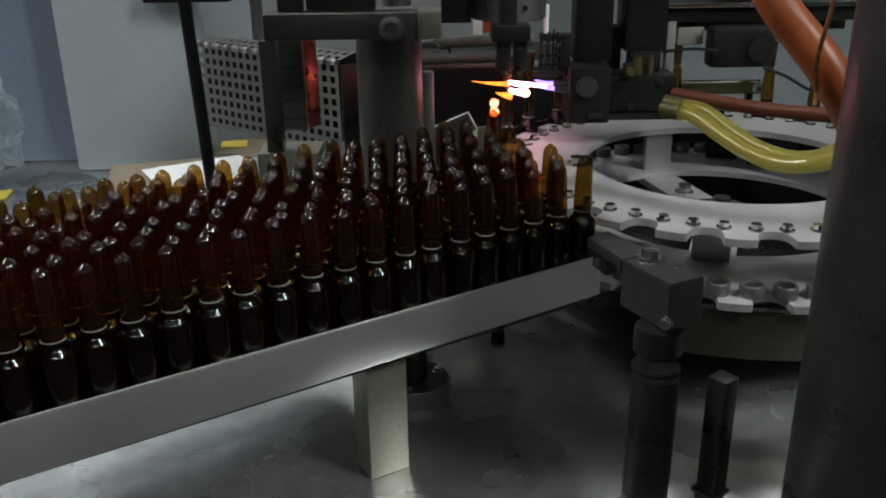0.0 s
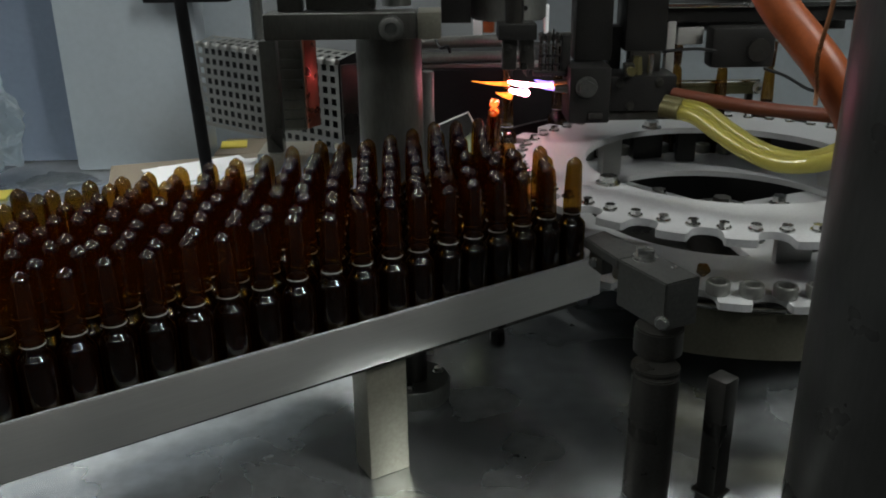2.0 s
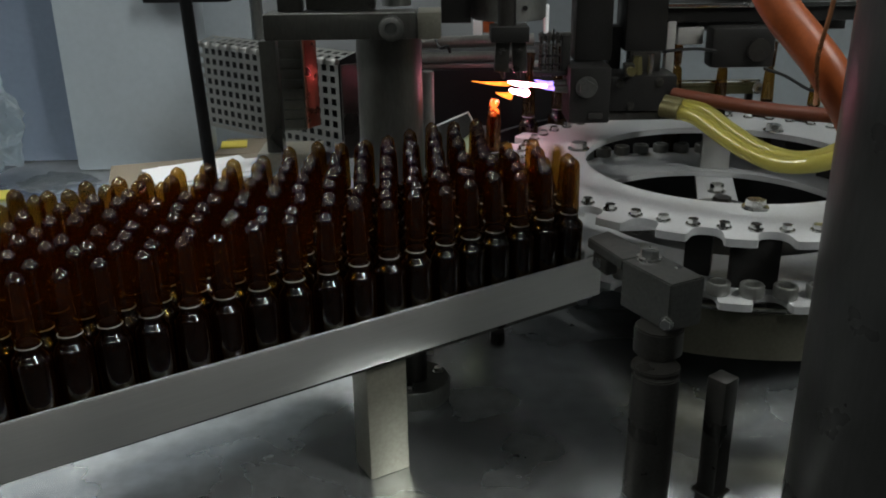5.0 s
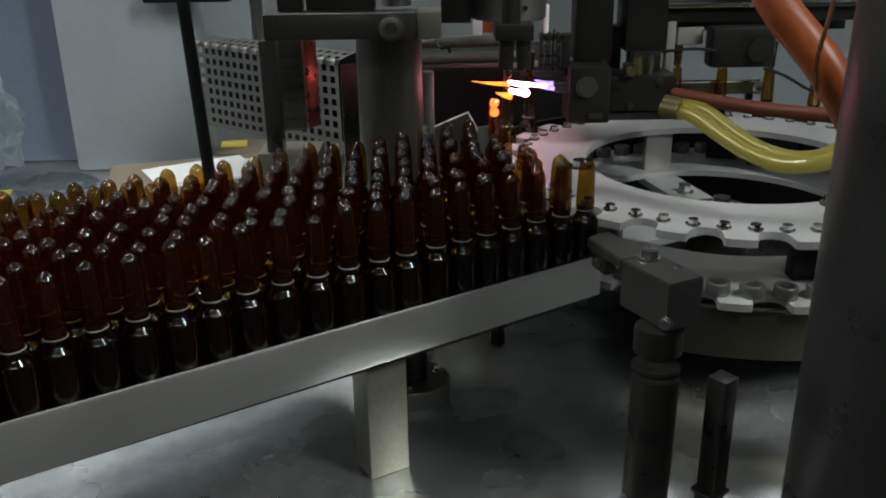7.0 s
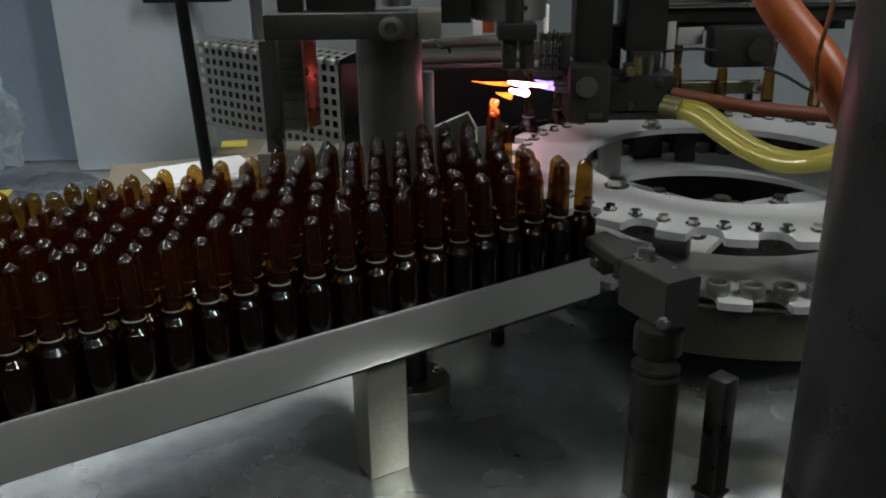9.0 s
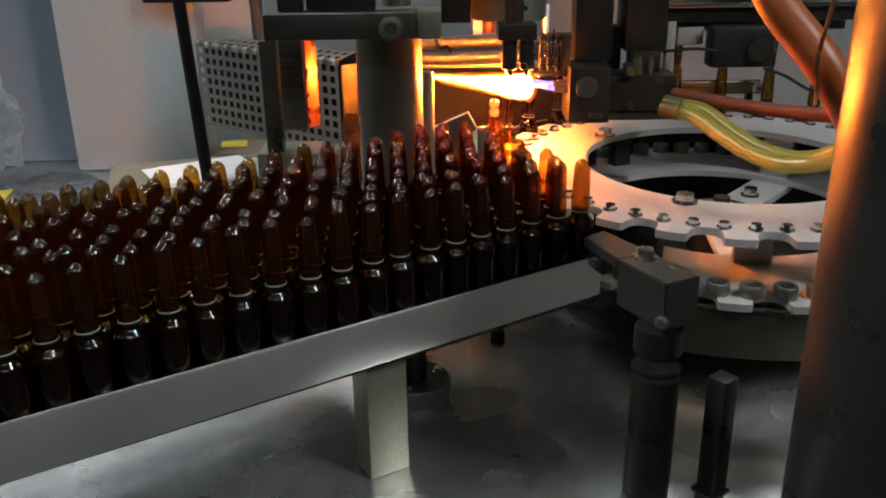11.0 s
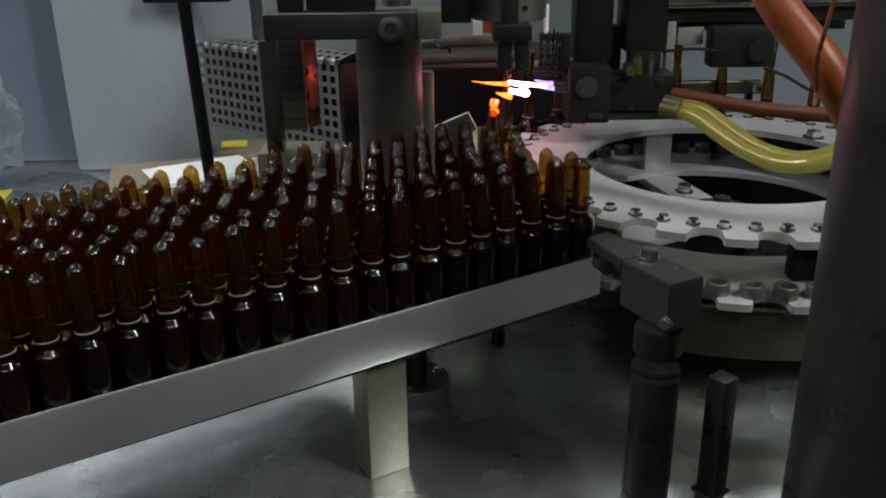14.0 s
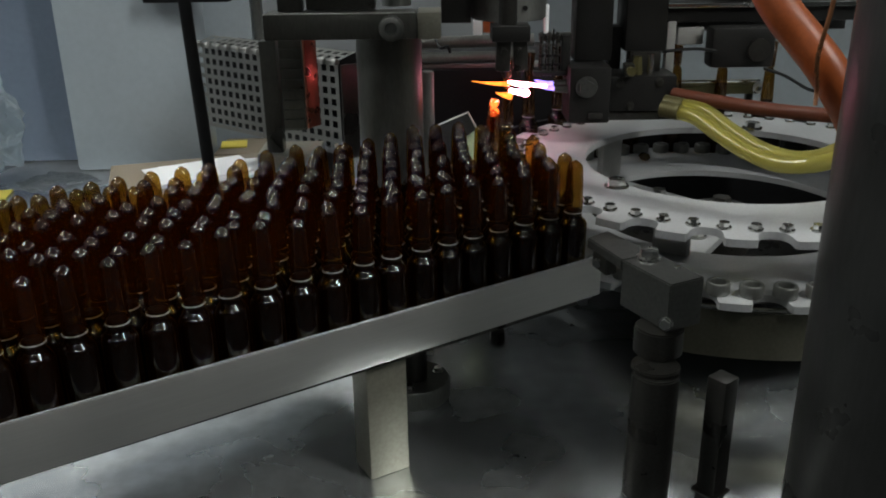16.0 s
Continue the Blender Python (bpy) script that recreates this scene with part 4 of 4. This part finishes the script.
def ride(k0, until=99.0):
    """Rows of an ampoule that starts at station k0 and goes two stations on at each index."""
    rows, k = [(0.0, station(k0))], k0
    for t in INDEX_AT[1:]:
        if t > until or t + INDEX_TIME > 16.0:
            break
        for f in (0.0, 0.25, 0.5, 0.75, 1.0):
            s = 3 * f * f - 2 * f ** 3
            a = k + 2 * s
            if k >= LOAD_SLOT:
                p = on_wheel(HOT + SLOT * a)
            else:
                lo = math.floor(a)
                p = station(lo).lerp(station(lo + 1), a - lo)
            rows.append((t + f * INDEX_TIME, p))
        k += 2
    return rows, k


waiting = sorted(NEWCOMERS, key=lambda q: math.hypot(q[0] - CENTRE_U, q[1] - CENTRE_N) - R_NOTCH, reverse=True)
FIRST_STATION = 3
riders, room = [], len(waiting)
for order in range(2 * 9 + FIRST_STATION + 9):
    k0 = FIRST_STATION - order
    if k0 + 18 > 4:
        # the tray takes so many on the way; the notches between stay empty
        if (order * room) // (15 + FIRST_STATION) == ((order + 1) * room) // (15 + FIRST_STATION):
            continue
    riders.append(k0)
stems = []
for idx, k0 in enumerate(riders):
    if idx < len(waiting):
        u, n, lean = waiting[idx]
        # leaves the wheel once the packed rows have made room
        ready = next((t for t, p in PUSH if clear_of_wheel(u - p, n, 0.004)), 16.0)
        arrive = max(ready, next((t for m, t in enumerate(INDEX_AT[1:]) if k0 + 2 * (m + 1) >= 3), 16.0) + INDEX_TIME + 0.2)
        path, k = ride(k0, arrive - 0.45)
        rows = [(t, pose(*p, 0, 0, lean[2])) for t, p in path if t < arrive - 0.1]
        last = rows[-1][0]
        if arrive < 15.8:
            rows.append((max(arrive - 0.3, last + 0.02), rows[-1][1]))
            rows.append((arrive, pose(*tray(u - pushed(arrive), n, DECK), *lean)))
            rows += [(t, pose(*tray(u - p, n, DECK), *lean)) for t, p in PUSH if t > arrive + 0.05]
        else:
            rows.append((16.0, rows[-1][1]))
    else:
        path, k = ride(k0)
        rows = [(t, pose(*p, 0, 0, 40 * idx)) for t, p in path]
        rows.append((16.0, rows[-1][1]))
    amp = copy_thing(first, rows[0][1])
    tagged(amp, "amber glass ampoule standing in a star wheel notch")
    AMPOULES.append((amp, rows))
    if k0 < 0:
        stems.append((k0, path))

# open stems above the ampoules that are still to be sealed
STEM = [(0.0024, 0.0000), (0.0030, 0.0004), (0.0033, 0.0060), (0.0036, 0.0180), (0.0045, 0.0195), (0.0041, 0.0196), (0.0032, 0.0180), (0.0029, 0.0060), (0.0022, 0.0006), (0.0024, 0.0)]
stem_first = single("glass_tube", lathe(STEM, seg=16), AMBER, "open amber glass tube above an unsealed ampoule", "glass tube", "", "open glass tubes")
STEMS = []
for idx, (k0, path) in enumerate(stems):
    lift = Vector((0, 0, 0.0734))
    rows, k, dropped = [], k0, None
    for t, p in path:
        rows.append((t, pose(*(p + lift))))
    # pulled off at the flame by the tweezers, then dropped into the housing behind
    done = next((m for m in range(-1, 9) if k0 + 2 * (m + 1) >= -2), None)
    if done is not None:
        t_seal = INDEX_AT[done + 1] + INDEX_TIME
        rows = [r for r in rows if r[0] <= max(t_seal, 0.0) + 0.01]
        p = rows[-1][1].translation
        cut = t_seal + 1.28
        if cut < 15.6:
            rows += [(cut, pose(*p)), (cut + 0.10, pose(p.x, p.y + 0.004, p.z + 0.010)), (cut + 0.22, pose(0.03, 0.68, 0.100, 40)), (cut + 0.32, pose(0.03, 0.70, 0.012, 88))]
    rows.append((16.0, rows[-1][1]))
    ob = stem_first if idx == 0 else copy_thing(stem_first, rows[0][1])
    STEMS.append((ob, rows))

# a broken piece of amber glass lying on the wheel's lower plate
SHARD_R, SHARD_A = 0.1200, -111.2
bm = crumpled((0, 0, 0.2), (0.0062, 0.0035, 0.0030), 9.3, 2)
bmesh.ops.translate(bm, verts=bm.verts, vec=(0, 0, -0.2))
shard = single("glass_shard", bm, AMBER, "broken amber glass piece on the lower wheel plate", "glass shard")

# feed track under the waiting ampoules
q0, q1 = station(LOAD_SLOT), station(LOAD_SLOT - 17)
feed = thing("feed_track", (q0 + q1) / 2, "steel feed track for waiting ampoules", "feed track")
mid = (q0 + Vector((0.02, -0.007, 0)) + q1) / 2
half = (q1 - q0).length / 2
ang = math.degrees(math.atan2((q1 - q0).y, (q1 - q0).x))
part("bed", box(mid.x - half, mid.x + half, mid.y - 0.012, mid.y + 0.012, 0.060, DECK - 0.0004, 0, None, ang), STEEL, feed)
part("support", box(0.50, 0.53, 0.585, 0.61, 0.0, 0.0598, 0.001), STEEL, feed)

# ---- flame ----
def flame_shape(length, r, power=0.8, seed=0.0, sway=0.25):
    """A tongue that starts at the origin and runs towards -x."""
    bm = bmesh.new()
    seg, rings, n = 16, [], 22
    for i in range(n + 1):
        f = i / n
        rad = r * (min(1, f / 0.12) ** 0.5) * (1 - f) ** power + 0.00005
        ring = []
        for k in range(seg):
            a = 2 * math.pi * k / seg
            w = 1 + sway * noise.noise(Vector((f * 6 + seed, math.cos(a), math.sin(a))))
            ring.append(bm.verts.new((-length * f, rad * w * math.cos(a), rad * w * math.sin(a) + 0.0025 * f * f)))
        rings.append(ring)
    for a, b in zip(rings, rings[1:]):
        for k in range(seg):
            bm.faces.new((a[k], a[(k + 1) % seg], b[(k + 1) % seg], b[k]))
    bm.faces.new(rings[0][::-1])
    bm.faces.new(rings[-1])
    bmesh.ops.recalc_face_normals(bm, faces=bm.faces)
    return bm


def flame(name, at, bits, label):
    ob = thing(name, at, label, "flame", "burner flames")
    for pname, length, r, mat, power, seed, off in bits:
        bm = flame_shape(length, r, power, seed, 0.16)
        bmesh.ops.translate(bm, verts=bm.verts, vec=Vector(at) + Vector(off))
        part(pname, bm, mat, ob)
    return ob


for k, (y, z) in enumerate(((0.600, 0.1408), (0.607, 0.1428))):
    bits = [("blue_cone", 0.014, 0.0016, FLAME_BLUE, 0.4, k, (0.0005, 0, 0.0004)), ("white_core", 0.0150, 0.0025 - 0.0003 * k, FLAME_WHITE, 0.35, 3 + k, (-0.0170, 0, -0.0026 + 0.0022 * k)),
            ("orange_tip", 0.012 + 0.016 * k, 0.0030 - 0.0012 * k, PILOT_ORANGE, 0.9, 5 + k, (-0.0290, 0, -0.0044 + 0.0048 * k))]
    if k:
        bits.append(("jet", 0.020, 0.0013, FLAME_WHITE, 0.2, 7, (-0.0040, 0, -0.0012)))
    flame("pilot_flame", (0.0785, y, z), bits, "small blue and white gas flame from the burner nozzle")
NEAR_HOME, FAR_HOME, FLASH_HOME = Vector((0.0640, 0.602, 0.1415)), Vector((0.0600, 0.602, 0.1420)), Vector((0.0620, 0.602, 0.1415))
near = flame("sealing_flame", NEAR_HOME, (("halo", 0.040, 0.0108, FLAME_HALO, 0.45, 10, (0.003, 0, 0)), ("mantle", 0.037, 0.0096, FLAME_MID, 0.45, 11, (0.001, 0, 0)), ("core", 0.032, 0.0080, FLAME_YELLOW, 0.5, 12, (0, 0, 0))),
             "bright yellow-white sealing flame at the ampoule necks")
flash = flame("flame_flash", FLASH_HOME, (("mantle", 0.058, 0.0099, FLAME_MID, 0.7, 16, (0.001, 0, 0)), ("core", 0.052, 0.0088, FLAME_FLASH, 0.8, 15, (0, 0, 0))), "white-hot flash at the start of the sealing flame")
far = flame("flame_tongue", FAR_HOME, (("halo", 0.0705, 0.0092, FLAME_HALO, 0.55, 17, (0, 0, 0)), ("mantle", 0.0700, 0.0072, FLAME_MID, 0.6, 13, (0, 0, 0)), ("core", 0.0690, 0.0055, FLAME_TONGUE, 0.7, 14, (0, 0, 0))),
            "long thin orange flame tongue")
beads = []
for k in range(2):
    beads.append(single("hot_glass_tip", crumpled(Vector((0, 0, 0.2)), (0.0030, 0.0030, 0.0030), 2.0 + k, 2), HOT_GLASS, "glowing red-hot ampoule tip just sealed", "hot glass tip", "", "hot glass tips"))
    bmesh_me = beads[-1].data
    bmesh_me.transform(Matrix.Translation((0, 0, -0.2)))


# ---- what moves ----
def motions():
    for ob, rows in AMPOULES:
        walk(ob, tidy(rows))
    for ob, rows in STEMS:
        walk(ob, tidy(rows))
    # wheel: two notches at each index
    rows, turn = [(0.0, pose(*WHEEL))], 0.0
    for t in INDEX_AT[1:]:
        if t + INDEX_TIME > 16.0:
            break
        for f in (0.0, 0.25, 0.5, 0.75, 1.0):
            s = 3 * f * f - 2 * f ** 3
            rows.append((t + f * INDEX_TIME, pose(*WHEEL, 0, 0, turn + STEP * s)))
        turn += STEP
    rides = [(t, Matrix.Translation(WHEEL) @ Matrix.Rotation(m.to_euler().z, 4, "Z") @ Matrix.Rotation(radians(SHARD_A - STEP), 4, "Z") @ pose(SHARD_R, 0, 0.0738)) for t, m in rows]
    walk(shard, tidy(rides))
    walk(wheel, tidy(rows + [(16.0, rows[-1][1])]))
    # flames run out of the nozzles and draw back into the burner block
    for ob, home, back in ((near, NEAR_HOME, 0.076), (far, FAR_HOME, 0.098)):
        shut = home + Vector((back, 0.006, -0.004))
        rows = [(0.0, pose(*shut))]
        for t in FLARE_AT:
            mid, low = home.lerp(shut, 0.05), home.lerp(shut, 0.35 if ob is near else 0.06)
            rows += [(t - 0.08, pose(*shut)), (t + 0.07, pose(*home, 0, 4.5, 0)), (t + 0.32, pose(*home, 0, 5.5, 1)), (t + 0.52, pose(*mid, 0, 5, -1)), (t + 0.74, pose(*low, 0, 4, 0)), (t + 0.84, pose(*shut))]
        walk(ob, tidy(rows + [(16.0, pose(*shut))]))
    shut = FLASH_HOME + Vector((0.094, 0.006, -0.004))
    rows = [(0.0, pose(*shut))]
    for t in FLARE_AT:
        rows += [(t - 0.04, pose(*shut)), (t + 0.10, pose(*FLASH_HOME, 0, 5, 0)), (t + 0.24, pose(*FLASH_HOME, 0, 3, 0)), (t + 0.32, pose(*FLASH_HOME.lerp(shut, 0.5))), (t + 0.46, pose(*shut))]
    walk(flash, tidy(rows + [(16.0, pose(*shut))]))
    # hot tips ride from the flame to the next stations and cool there
    for k, ob in enumerate(beads):
        rows = []
        rise = DECK + 0.0642 + 0.0060 * k
        start, end = HOT - 2 * SLOT, HOT
        here = on_wheel(end, rise)
        rows.append((0.0, pose(*here)))
        for t in INDEX_AT[1:]:
            if t + INDEX_TIME > 16:
                break
            rows += [(t - 0.04, pose(*here)), (t, pose(*on_wheel(start, rise)))]
            rows += [(t + INDEX_TIME * f, pose(*on_wheel(start + (end - start) * (3 * f * f - 2 * f ** 3), rise))) for f in (0.33, 0.66, 1.0)]
        walk(ob, tidy(rows + [(16.0, pose(*here))]))
    # rod, pusher and tweezers work once in a cycle
    rod_rows, push_rows, head_rows = [], [], []
    rod_home, push_home, head_home = Vector((-0.1345, 0.497, 0.0)), Vector((0.096, 0.356, 0.0845)), Vector((0.045, 0.565, 0.188))
    for t in [v - CYCLE for v in FLARE_AT[:1]] + FLARE_AT:
        for dt, sway, pull, lift, draw in ((0.0, -0.4, -1.0, 0.0, 0.0), (0.35, -0.7, -0.9, 0.0, 0.0), (0.75, 0.0, 0.4, 0.0, -0.001), (0.86, 0.4, 0.7, -0.004, -0.018),
                                           (1.0, 0.8, 1.0, -0.003, -0.009), (1.3, 0.3, 0.6, -0.001, -0.004), (1.6, -0.2, -0.2, 0.0, 0.0)):
            rod_rows.append((t + dt, Matrix.Translation(rod_home + Vector((0.0007 * sway, 0, 0))) @ pose(0, 0, 0, 0, 0.7 * sway, 0)))
            push_rows.append((t + dt, Matrix.Translation(push_home + Vector((0.0011 * pull, -0.0004 * pull, 0)))))
            head_rows.append((t + dt, pose(head_home.x + draw, head_home.y, head_home.z + lift)))
    walk(black_rod, tidy(rod_rows))
    walk(pusher, tidy(push_rows))
    walk(head, tidy(head_rows))


def tidy(rows):
    """Rows within the clip, in time order, one to a moment, from start to end."""
    rows = sorted(rows, key=lambda r: r[0])
    before = [r for r in rows if r[0] <= 0.0]
    keep = [(0.0, before[-1][1] if before else rows[0][1])]
    for t, m in rows:
        if 0.0 < t <= 16.0 and frame(t) > frame(keep[-1][0]):
            keep.append((t, m))
    if frame(keep[-1][0]) < frame(16.0):
        keep.append((16.0, keep[-1][1]))
    return keep


motions()
